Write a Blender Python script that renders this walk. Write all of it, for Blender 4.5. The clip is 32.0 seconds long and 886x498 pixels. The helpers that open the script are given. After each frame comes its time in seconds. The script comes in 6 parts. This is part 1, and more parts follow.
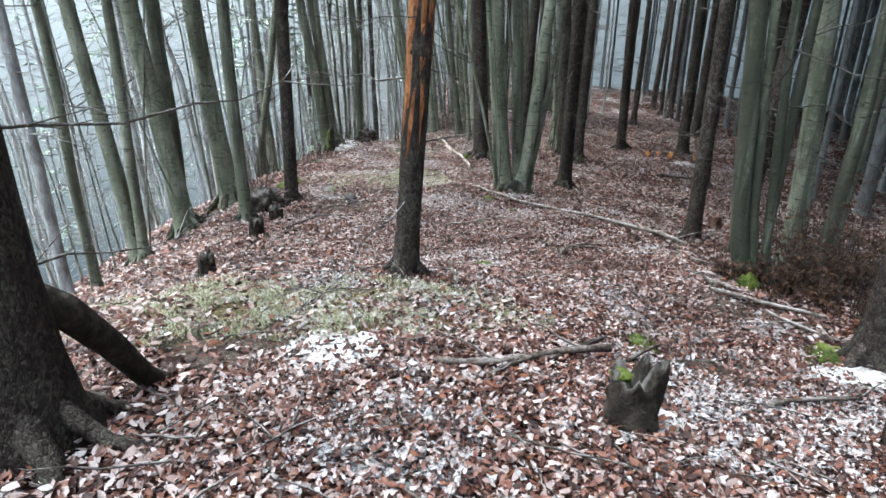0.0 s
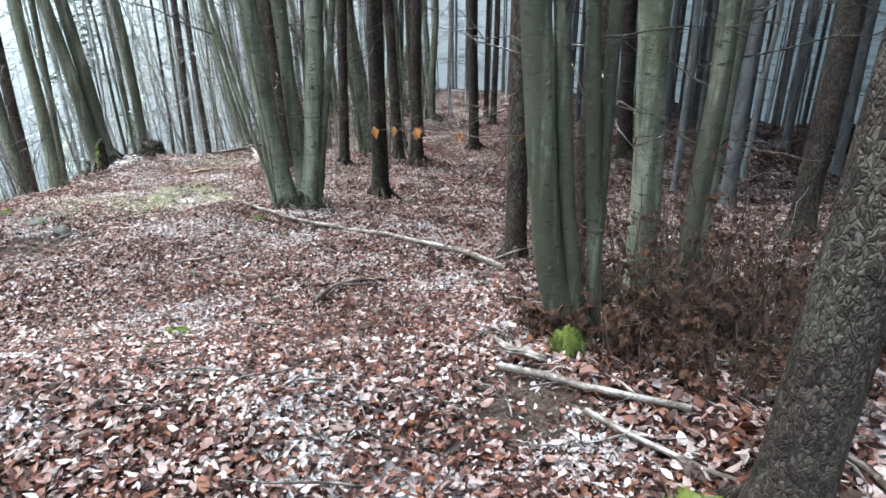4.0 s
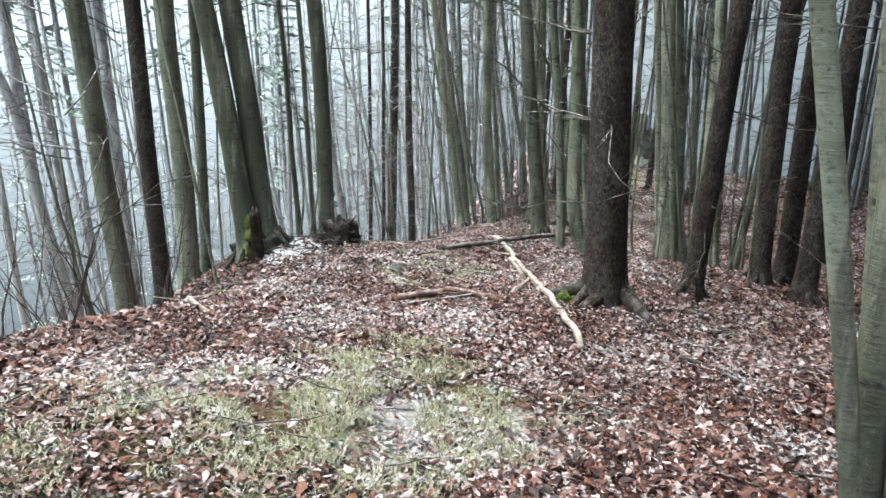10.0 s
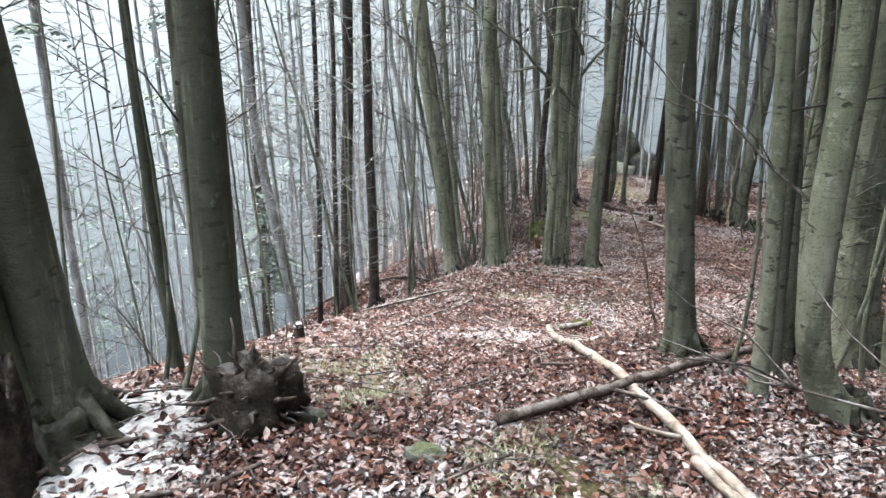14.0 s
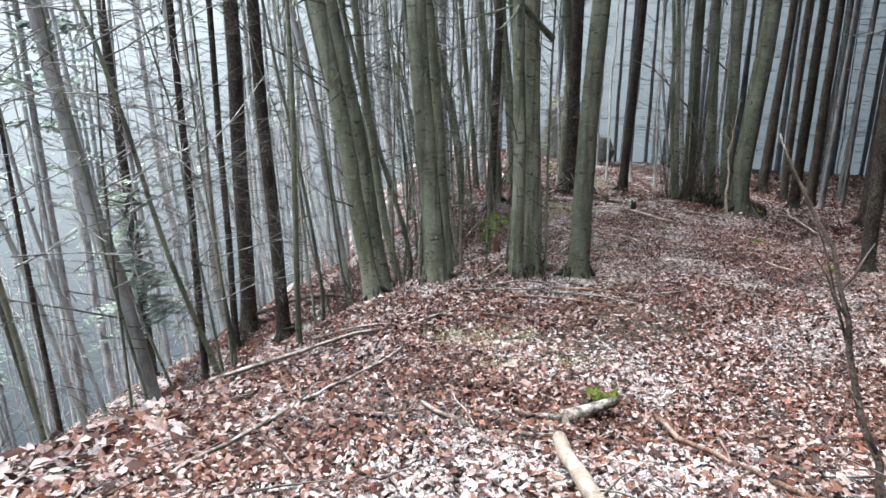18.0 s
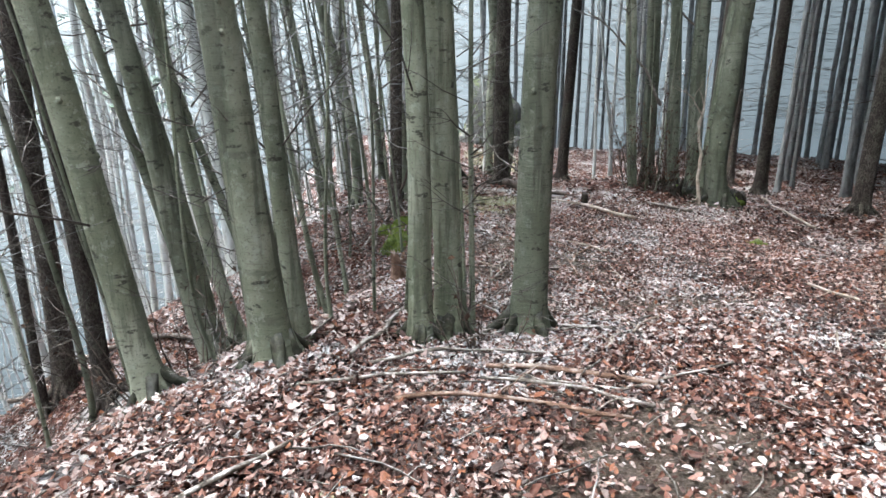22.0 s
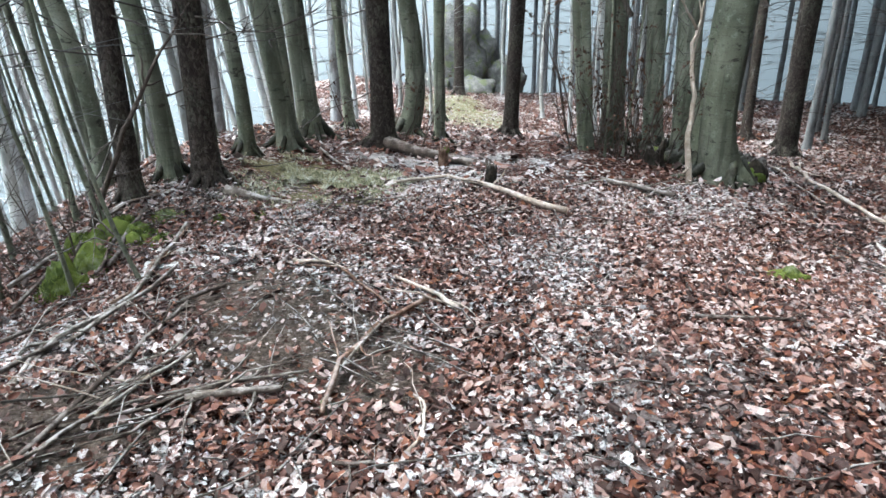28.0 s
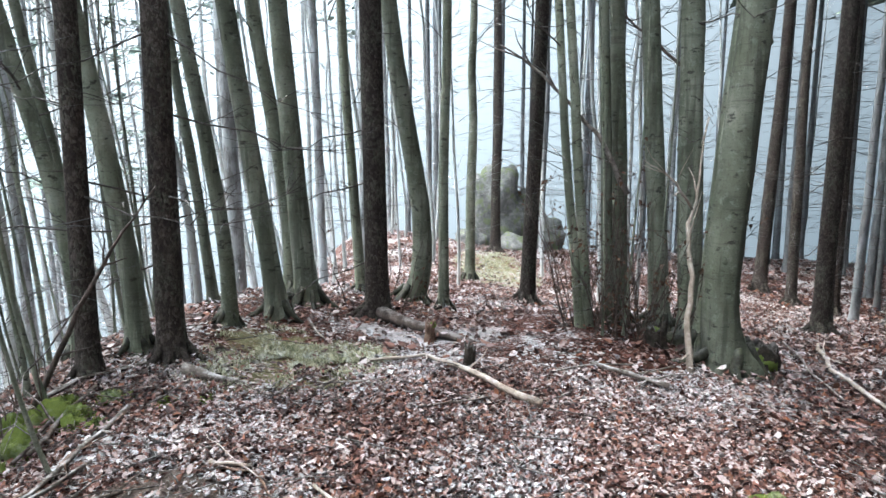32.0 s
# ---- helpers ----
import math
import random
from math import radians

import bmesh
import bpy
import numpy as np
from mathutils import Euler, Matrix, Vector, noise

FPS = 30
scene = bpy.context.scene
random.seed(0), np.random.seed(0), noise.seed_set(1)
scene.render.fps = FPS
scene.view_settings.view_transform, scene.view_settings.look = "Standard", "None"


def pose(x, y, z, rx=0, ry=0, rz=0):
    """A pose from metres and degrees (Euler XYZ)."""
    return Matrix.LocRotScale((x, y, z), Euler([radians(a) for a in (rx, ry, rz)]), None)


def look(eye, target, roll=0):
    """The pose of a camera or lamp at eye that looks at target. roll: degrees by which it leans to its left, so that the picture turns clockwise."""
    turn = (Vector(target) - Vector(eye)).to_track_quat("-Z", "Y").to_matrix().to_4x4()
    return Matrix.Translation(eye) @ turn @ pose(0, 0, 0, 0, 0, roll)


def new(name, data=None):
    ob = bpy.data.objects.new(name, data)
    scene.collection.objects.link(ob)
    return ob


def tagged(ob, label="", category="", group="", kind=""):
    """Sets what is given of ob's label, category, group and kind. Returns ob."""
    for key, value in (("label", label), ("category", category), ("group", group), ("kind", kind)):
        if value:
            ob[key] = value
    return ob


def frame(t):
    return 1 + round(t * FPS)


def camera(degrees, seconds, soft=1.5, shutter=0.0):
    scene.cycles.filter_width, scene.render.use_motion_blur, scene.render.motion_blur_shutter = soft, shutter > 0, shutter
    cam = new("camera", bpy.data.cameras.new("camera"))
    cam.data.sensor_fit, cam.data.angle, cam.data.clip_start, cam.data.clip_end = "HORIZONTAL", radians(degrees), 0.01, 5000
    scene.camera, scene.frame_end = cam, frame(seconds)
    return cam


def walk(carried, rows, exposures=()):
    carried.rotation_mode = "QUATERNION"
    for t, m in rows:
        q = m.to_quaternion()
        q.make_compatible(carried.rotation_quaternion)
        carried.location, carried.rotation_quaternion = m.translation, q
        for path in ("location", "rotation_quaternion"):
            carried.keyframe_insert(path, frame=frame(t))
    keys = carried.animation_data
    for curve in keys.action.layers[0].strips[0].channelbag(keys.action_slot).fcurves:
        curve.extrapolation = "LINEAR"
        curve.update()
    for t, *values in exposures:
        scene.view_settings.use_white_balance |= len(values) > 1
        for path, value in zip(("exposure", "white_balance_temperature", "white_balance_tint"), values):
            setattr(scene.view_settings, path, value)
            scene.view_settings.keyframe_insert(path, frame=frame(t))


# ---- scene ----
EXPOSURE = 2.35
cam = camera(66.3, 32.0)
PATH = [
    (0, (0.1, 0.047, 1.37), (0.083, 1.867, 0.541), 0.6),
    (0.5, (0.448, 0.039, 1.327), (0.608, 1.848, 0.488), 0.4),
    (1, (0.734, 0.228, 1.225), (1.047, 2.014, 0.381), 0.4),
    (1.5, (0.962, 0.506, 1.16), (1.33, 2.282, 0.317), 0.4),
    (2, (1.143, 0.794, 1.057), (1.519, 2.575, 0.23), 0.4),
    (2.5, (1.351, 1.158, 0.898), (1.759, 2.939, 0.084), 0.2),
    (4.5, (1.625, 2.999, 0.386), (1.861, 4.823, -0.401), -0.0),
    (5, (1.603, 3.493, 0.26), (1.781, 5.33, -0.511), -0.0),
    (5.5, (1.578, 3.989, 0.084), (1.682, 5.834, -0.679), -0.1),
    (6, (1.562, 4.473, -0.014), (1.578, 6.326, -0.767), -0.1),
    (6.5, (1.518, 4.971, -0.175), (1.508, 6.83, -0.911), -0.1),
    (7, (1.37, 5.424, -0.266), (1.305, 7.29, -0.985), 0.1),
    (7.5, (1.264, 5.851, -0.385), (1.181, 7.723, -1.084), 0.1),
    (8, (1.058, 6.359, -0.513), (0.924, 8.232, -1.202), 0.1),
    (8.5, (0.889, 6.93, -0.649), (0.706, 8.804, -1.323), 0.1),
    (9, (0.66, 7.658, -0.868), (0.457, 9.536, -1.523), 0.2),
    (9.5, (0.386, 8.407, -0.97), (0.17, 10.296, -1.591), 0.5),
    (10, (0.043, 9.193, -0.903), (-0.17, 11.088, -1.505), 0.8),
    (10.5, (-0.075, 9.79, -0.882), (-0.265, 11.697, -1.455), 0.8),
    (11, (-0.184, 10.371, -0.89), (-0.323, 12.281, -1.465), 0.8),
    (11.5, (-0.292, 10.955, -0.949), (-0.391, 12.867, -1.525), 0.8),
    (12, (-0.357, 11.551, -1.096), (-0.439, 13.465, -1.669), 0.7),
    (12.5, (-0.486, 12.139, -1.199), (-0.564, 14.052, -1.778), 1.0),
    (13, (-0.669, 12.723, -1.335), (-0.74, 14.637, -1.913), 0.8),
    (13.5, (-0.91, 13.25, -1.431), (-0.975, 15.161, -2.018), 1.2),
    (14, (-1.042, 13.735, -1.53), (-1.099, 15.645, -2.119), 1.2),
    (14.5, (-1.153, 14.181, -1.578), (-1.193, 16.09, -2.172), 1.3),
    (16.5, (-1.101, 15.928, -2.173), (-1.064, 17.843, -2.748), 0.1),
    (17, (-1.009, 16.388, -2.227), (-0.963, 18.303, -2.803), 0.1),
    (17.5, (-0.909, 16.797, -2.348), (-0.837, 18.71, -2.927), -0.0),
    (18, (-0.824, 17.256, -2.503), (-0.724, 19.165, -3.09), -0.0),
    (18.5, (-0.78, 17.751, -2.617), (-0.652, 19.657, -3.212), 0.1),
    (19, (-0.696, 18.158, -2.706), (-0.518, 20.06, -3.299), -0.0),
    (19.5, (-0.595, 18.625, -2.795), (-0.405, 20.524, -3.393), 0.1),
    (20, (-0.52, 18.995, -2.876), (-0.314, 20.893, -3.472), 0.1),
    (20.5, (-0.431, 19.389, -2.999), (-0.202, 21.284, -3.597), 0.0),
    (21, (-0.404, 19.769, -3.061), (-0.165, 21.661, -3.663), 0.0),
    (21.5, (-0.322, 20.094, -3.099), (-0.062, 21.98, -3.712), 0.1),
    (22, (-0.143, 20.421, -3.174), (0.164, 22.3, -3.786), -0.1),
    (22.5, (0.046, 20.8, -3.302), (0.41, 22.669, -3.914), -0.2),
    (23, (0.347, 21.141, -3.409), (0.805, 22.99, -4.018), -0.6),
    (23.5, (0.721, 21.491, -3.47), (1.241, 23.322, -4.083), -0.6),
    (24, (1.094, 21.863, -3.509), (1.745, 23.649, -4.13), -0.6),
    (24.5, (1.448, 22.162, -3.589), (2.113, 23.94, -4.218), -0.6),
    (26.5, (2.132, 23.449, -3.864), (2.566, 25.275, -4.555), -0.6),
    (27, (2.112, 23.703, -3.863), (2.526, 25.524, -4.58), -0.4),
    (27.5, (2.173, 23.862, -3.894), (2.552, 25.682, -4.632), -0.6),
    (28, (2.209, 24.029, -3.901), (2.469, 25.864, -4.652), -0.6),
    (28.5, (2.393, 24.196, -3.934), (2.609, 26.031, -4.699), -0.6),
    (29, (2.683, 24.234, -3.997), (2.859, 26.077, -4.754), -0.7),
    (29.5, (2.802, 24.252, -3.998), (2.955, 26.105, -4.736), -0.5),
    (30, (2.824, 24.273, -3.911), (2.96, 26.136, -4.626), -0.4),
    (30.5, (2.842, 24.27, -3.793), (2.963, 26.16, -4.434), -0.4),
    (31, (2.859, 24.271, -3.718), (2.974, 26.204, -4.218), -0.3),
    (31.5, (2.87, 24.285, -3.701), (2.986, 26.243, -4.089), -0.3),
    (32, (2.881, 24.287, -3.715), (2.996, 26.255, -4.053), -0.2),
]
walk(cam, [(t, look(eye, target, roll)) for t, eye, target, roll in PATH],
     exposures=[(t, EXPOSURE + up, kelvin, tint) for t, up, kelvin, tint in (
         (0.0, -0.1, 5850, 4), (2.0, 0.2, 5850, 4), (6.0, 0.32, 5800, 4), (9.0, 0.12, 5950, 6), (10.0, 0.04, 5980, 5), (13.0, 0.05, 6150, 8), (16.5, -0.12, 6050, 9), (18.0, -0.08, 6050, 9),
         (20.0, 0.18, 6050, 8), (24.0, 0.45, 5900, 5), (27.0, 0.55, 5800, 4), (30.0, 0.65, 5750, 3), (32.0, 0.65, 5800, 6))])

# ---- world, sun ----
world = bpy.data.worlds.new("world")
scene.world = world
world.use_nodes = True
wn = world.node_tree
sky = wn.nodes.new("ShaderNodeTexSky")
sky.sky_type, sky.sun_disc = "NISHITA", False
sky.sun_elevation, sky.sun_rotation = radians(72), radians(286)
sky.air_density, sky.dust_density, sky.ozone_density = 1.0, 8.0, 1.0
wn.nodes["Background"].inputs["Strength"].default_value = 0.15
wn.links.new(sky.outputs[0], wn.nodes["Background"].inputs[0])

sun = new("sun", bpy.data.lights.new("sun", "SUN"))
sun.data.energy, sun.data.angle, sun.data.color = 1.5, radians(50), (0.97, 1.0, 1.0)
sun.matrix_world = look((-7, 12, 22.4), (0, 14, 0))


# ---- materials ----
def ramp_node(nt, fac, stops):
    node = nt.nodes.new("ShaderNodeValToRGB")
    els = node.color_ramp.elements
    while len(els) < len(stops):
        els.new(0.5)
    for el, (at, col) in zip(els, stops):
        el.position, el.color = at, (*col, 1)
    nt.links.new(fac, node.inputs[0])
    return node.outputs[0]


def mixed(nt, fac, a, b):
    node = nt.nodes.new("ShaderNodeMix")
    node.data_type = "RGBA"
    for sock, val in ((node.inputs[0], fac), (node.inputs[6], a), (node.inputs[7], b)):
        if isinstance(val, (int, float)):
            sock.default_value = val
        elif isinstance(val, tuple):
            sock.default_value = (*val, 1)
        else:
            nt.links.new(val, sock)
    return node.outputs[2]


def value(nt, op, a, b=0.0, c=0.0, clamp=False):
    node = nt.nodes.new("ShaderNodeMath")
    node.operation, node.use_clamp = op, clamp
    for sock, val in zip(node.inputs, (a, b, c)):
        if isinstance(val, (int, float)):
            sock.default_value = val
        else:
            nt.links.new(val, sock)
    return node.outputs[0]


def place_of(nt, stretch=(1, 1, 1)):
    geo = nt.nodes.new("ShaderNodeNewGeometry")
    mapping = nt.nodes.new("ShaderNodeMapping")
    mapping.inputs["Scale"].default_value = stretch
    nt.links.new(geo.outputs["Position"], mapping.inputs["Vector"])
    return mapping.outputs[0]


def noise_of(nt, vec, scale, detail=4.0, rough=0.6):
    node = nt.nodes.new("ShaderNodeTexNoise")
    node.inputs["Scale"].default_value, node.inputs["Detail"].default_value = scale, detail
    node.inputs["Roughness"].default_value = rough
    nt.links.new(vec, node.inputs["Vector"])
    return node.outputs[0]


def cells_of(nt, vec, scale, feature="F1", out="Distance"):
    node = nt.nodes.new("ShaderNodeTexVoronoi")
    node.feature = feature
    node.inputs["Scale"].default_value = scale
    nt.links.new(vec, node.inputs["Vector"])
    return node.outputs[out]


def upward(nt):
    geo = nt.nodes.new("ShaderNodeNewGeometry")
    sep = nt.nodes.new("ShaderNodeSeparateXYZ")
    nt.links.new(geo.outputs["Normal"], sep.inputs[0])
    return sep.outputs["Z"]


def smoothed(nt, v, lo, hi):
    node = nt.nodes.new("ShaderNodeMapRange")
    node.interpolation_type = "SMOOTHSTEP"
    nt.links.new(v, node.inputs["Value"])
    node.inputs["From Min"].default_value, node.inputs["From Max"].default_value = lo, hi
    return node.outputs[0]


def material(name, rough=0.8, spec=0.3):
    mat = bpy.data.materials.new(name)
    mat.use_nodes = True
    nt = mat.node_tree
    bsdf = nt.nodes["Principled BSDF"]
    bsdf.inputs["Roughness"].default_value = rough
    bsdf.inputs["Specular IOR Level"].default_value = spec
    return mat, nt, bsdf


def bump(nt, bsdf, height, strength, distance):
    node = nt.nodes.new("ShaderNodeBump")
    node.inputs["Strength"].default_value, node.inputs["Distance"].default_value = strength, distance
    nt.links.new(height, node.inputs["Height"])
    nt.links.new(node.outputs[0], bsdf.inputs["Normal"])


FROST = (0.78, 0.8, 0.82)


def by_object(nt, base, low=0.7, high=1.25):
    """Tree to tree variation in tone."""
    info = nt.nodes.new("ShaderNodeObjectInfo")
    level = value(nt, "MULTIPLY_ADD", info.outputs["Random"], high - low, low)
    node = nt.nodes.new("ShaderNodeVectorMath")
    node.operation = "SCALE"
    nt.links.new(base, node.inputs[0])
    nt.links.new(level, node.inputs["Scale"])
    return node.outputs[0]


def beech_bark(name="beech_bark", wet_from=0.5, wet_amount=0.6, green=0.45):
    """Smooth grey-green bark: pale lichen blotches, fine level wrinkles, dark wet runs and a few small scars."""
    mat, nt, bsdf = material(name, 0.7, 0.3)
    vec = place_of(nt)
    broad = noise_of(nt, place_of(nt, (1, 1, 0.6)), 3.2, 6, 0.62)
    base = ramp_node(nt, broad, [(0.3, (0.095, 0.11, 0.076)), (0.45, (0.175, 0.195, 0.142)), (0.57, (0.25, 0.272, 0.208)), (0.72, (0.37, 0.39, 0.32))])
    algae = smoothed(nt, noise_of(nt, vec, 0.9, 4), 0.42, 0.66)
    base = mixed(nt, value(nt, "MULTIPLY", algae, green), base, (0.14, 0.162, 0.1))
    wrinkles = noise_of(nt, place_of(nt, (3.0, 3.0, 34.0)), 2.0, 5, 0.7)
    base = mixed(nt, value(nt, "MULTIPLY", smoothed(nt, wrinkles, 0.55, 0.68), 0.45), base, (0.065, 0.066, 0.05))
    rings = smoothed(nt, noise_of(nt, place_of(nt, (1.6, 1.6, 11.0)), 1.0, 3), 0.6, 0.68)
    base = mixed(nt, value(nt, "MULTIPLY", rings, 0.4), base, (0.07, 0.07, 0.054))
    lichen = smoothed(nt, noise_of(nt, vec, 13.0, 6, 0.78), 0.54, 0.62)
    base = mixed(nt, value(nt, "MULTIPLY", lichen, 0.5), base, (0.34, 0.38, 0.32))
    specks = smoothed(nt, noise_of(nt, vec, 75.0, 3, 0.7), 0.56, 0.66)
    base = mixed(nt, value(nt, "MULTIPLY", specks, 0.55), base, (0.055, 0.056, 0.044))
    scars = value(nt, "MULTIPLY", smoothed(nt, noise_of(nt, place_of(nt, (1, 1, 2.2)), 9.0, 3, 0.55), 0.61, 0.67), smoothed(nt, noise_of(nt, vec, 60, 4), 0.34, 0.5))
    base = mixed(nt, value(nt, "MULTIPLY", scars, 0.85), base, (0.03, 0.029, 0.024))
    wet = smoothed(nt, noise_of(nt, place_of(nt, (6, 6, 0.5)), 1.3, 5, 0.65), wet_from, wet_from + 0.12)
    base = mixed(nt, value(nt, "MULTIPLY", wet, wet_amount), base, (0.05, 0.055, 0.038))
    nt.links.new(by_object(nt, base, 0.6, 1.15), bsdf.inputs["Base Color"])
    relief = value(nt, "ADD", wrinkles, value(nt, "MULTIPLY", noise_of(nt, vec, 34, 5, 0.7), 0.8))
    bump(nt, bsdf, relief, 0.55, 0.02)
    return mat


def spruce_bark_colour(nt):
    """Overlapping scales with dark cracks between them, crusted with grey-green lichen."""
    vec = place_of(nt, (1, 1, 0.6))
    bend = nt.nodes.new("ShaderNodeVectorMath")
    bend.operation = "MULTIPLY_ADD"
    wob = nt.nodes.new("ShaderNodeTexNoise")
    wob.inputs["Scale"].default_value = 30
    nt.links.new(vec, wob.inputs["Vector"])
    nt.links.new(wob.outputs["Color"], bend.inputs[0])
    bend.inputs[1].default_value = (0.045, 0.045, 0.045)
    nt.links.new(vec, bend.inputs[2])
    flakes = cells_of(nt, bend.outputs[0], 62.0, "DISTANCE_TO_EDGE")
    scale_tone = nt.nodes.new("ShaderNodeTexVoronoi")
    scale_tone.inputs["Scale"].default_value = 62.0
    nt.links.new(bend.outputs[0], scale_tone.inputs["Vector"])
    tone = nt.nodes.new("ShaderNodeSeparateColor")
    nt.links.new(scale_tone.outputs["Color"], tone.inputs[0])
    fine = noise_of(nt, vec, 90.0, 5, 0.75)
    broad = noise_of(nt, vec, 3.0, 5)
    blend = value(nt, "ADD", value(nt, "MULTIPLY", broad, 0.4), value(nt, "ADD", value(nt, "MULTIPLY", tone.outputs[0], 0.3), value(nt, "MULTIPLY", fine, 0.3)))
    base = ramp_node(nt, blend, [(0.3, (0.02, 0.016, 0.014)), (0.45, (0.043, 0.034, 0.029)), (0.58, (0.076, 0.063, 0.054)), (0.74, (0.14, 0.122, 0.108))])
    lichen = value(nt, "MULTIPLY", smoothed(nt, noise_of(nt, vec, 5.0, 5, 0.7), 0.46, 0.64), smoothed(nt, tone.outputs[1], 0.25, 0.7))
    base = mixed(nt, value(nt, "MULTIPLY", lichen, 0.5), base, (0.16, 0.17, 0.13))
    crack = smoothed(nt, flakes, 0.16, 0.02)
    crack = value(nt, "MULTIPLY", crack, smoothed(nt, noise_of(nt, vec, 14, 4, 0.7), 0.36, 0.6))
    base = mixed(nt, value(nt, "MULTIPLY", crack, 0.7), base, (0.02, 0.016, 0.013))
    relief = value(nt, "ADD", value(nt, "MULTIPLY", fine, 0.4), value(nt, "ADD", value(nt, "MULTIPLY", smoothed(nt, flakes, 0.0, 0.25), 0.8), value(nt, "MULTIPLY", tone.outputs[2], 0.5)))
    return vec, base, relief


def spruce_bark():
    mat, nt, bsdf = material("spruce_bark", 0.85, 0.25)
    vec, base, relief = spruce_bark_colour(nt)
    nt.links.new(by_object(nt, base), bsdf.inputs["Base Color"])
    bump(nt, bsdf, relief, 0.8, 0.015)
    return mat


def hazed_bark(name, lo, hi, amount=0.6, haze_colour=(0.5, 0.54, 0.56)):
    """Far trees' bark: frost patches, and fog haze painted into a paler colour."""
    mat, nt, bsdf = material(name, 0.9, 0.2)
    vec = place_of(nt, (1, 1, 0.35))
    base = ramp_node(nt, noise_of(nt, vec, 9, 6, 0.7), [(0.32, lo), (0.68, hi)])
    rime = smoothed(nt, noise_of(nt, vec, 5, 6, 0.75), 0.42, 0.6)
    base = mixed(nt, value(nt, "MULTIPLY", rime, amount), base, haze_colour)
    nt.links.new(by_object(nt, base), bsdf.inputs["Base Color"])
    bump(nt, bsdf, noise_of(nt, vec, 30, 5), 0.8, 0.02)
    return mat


def stripped_wood():
    """Spruce bark scraped off in ragged upright patches to orange wood."""
    mat, nt, bsdf = material("stripped_wood", 0.75, 0.3)
    vec, bark, relief = spruce_bark_colour(nt)
    grain = place_of(nt, (1, 1, 0.25))
    wood = ramp_node(nt, noise_of(nt, grain, 26, 6, 0.7), [(0.3, (0.11, 0.04, 0.018)), (0.48, (0.32, 0.125, 0.045)), (0.62, (0.5, 0.23, 0.09)), (0.75, (0.62, 0.36, 0.17))])
    scraped = smoothed(nt, value(nt, "ADD", noise_of(nt, place_of(nt, (1, 1, 0.35)), 5.5, 5, 0.7), value(nt, "MULTIPLY", noise_of(nt, vec, 30, 4), 0.15)), 0.47, 0.53)
    nt.links.new(mixed(nt, scraped, bark, wood), bsdf.inputs["Base Color"])
    bump(nt, bsdf, relief, 0.7, 0.02)
    return mat


def dead_wood(name, lo, mid, hi, frost=0.5, grain=14.0):
    mat, nt, bsdf = material(name, 0.85, 0.2)
    vec = place_of(nt)
    base = ramp_node(nt, noise_of(nt, vec, grain, 6, 0.7), [(0.3, lo), (0.5, mid), (0.7, hi)])
    crack = smoothed(nt, noise_of(nt, vec, grain * 3, 5, 0.75), 0.58, 0.66)
    base = mixed(nt, value(nt, "MULTIPLY", crack, 0.5), base, tuple(c * 0.4 for c in lo))
    rime = value(nt, "MULTIPLY", smoothed(nt, upward(nt), 0.35, 0.9), smoothed(nt, noise_of(nt, vec, 7, 5, 0.7), 0.42, 0.6))
    base = mixed(nt, value(nt, "MULTIPLY", rime, frost), base, FROST)
    nt.links.new(base, bsdf.inputs["Base Color"])
    bump(nt, bsdf, noise_of(nt, vec, grain * 4, 4), 0.7, 0.02)
    return mat


LEAF_TONES = [(0.0, (0.02, 0.008, 0.006)), (0.17, (0.055, 0.018, 0.012)), (0.33, (0.105, 0.04, 0.027)), (0.46, (0.165, 0.076, 0.055)),
              (0.58, (0.25, 0.178, 0.163)), (0.78, (0.37, 0.315, 0.305)), (1.0, (0.52, 0.488, 0.49))]


def named(nt, name):
    node = nt.nodes.new("ShaderNodeAttribute")
    node.attribute_name = name
    return node.outputs["Fac"]


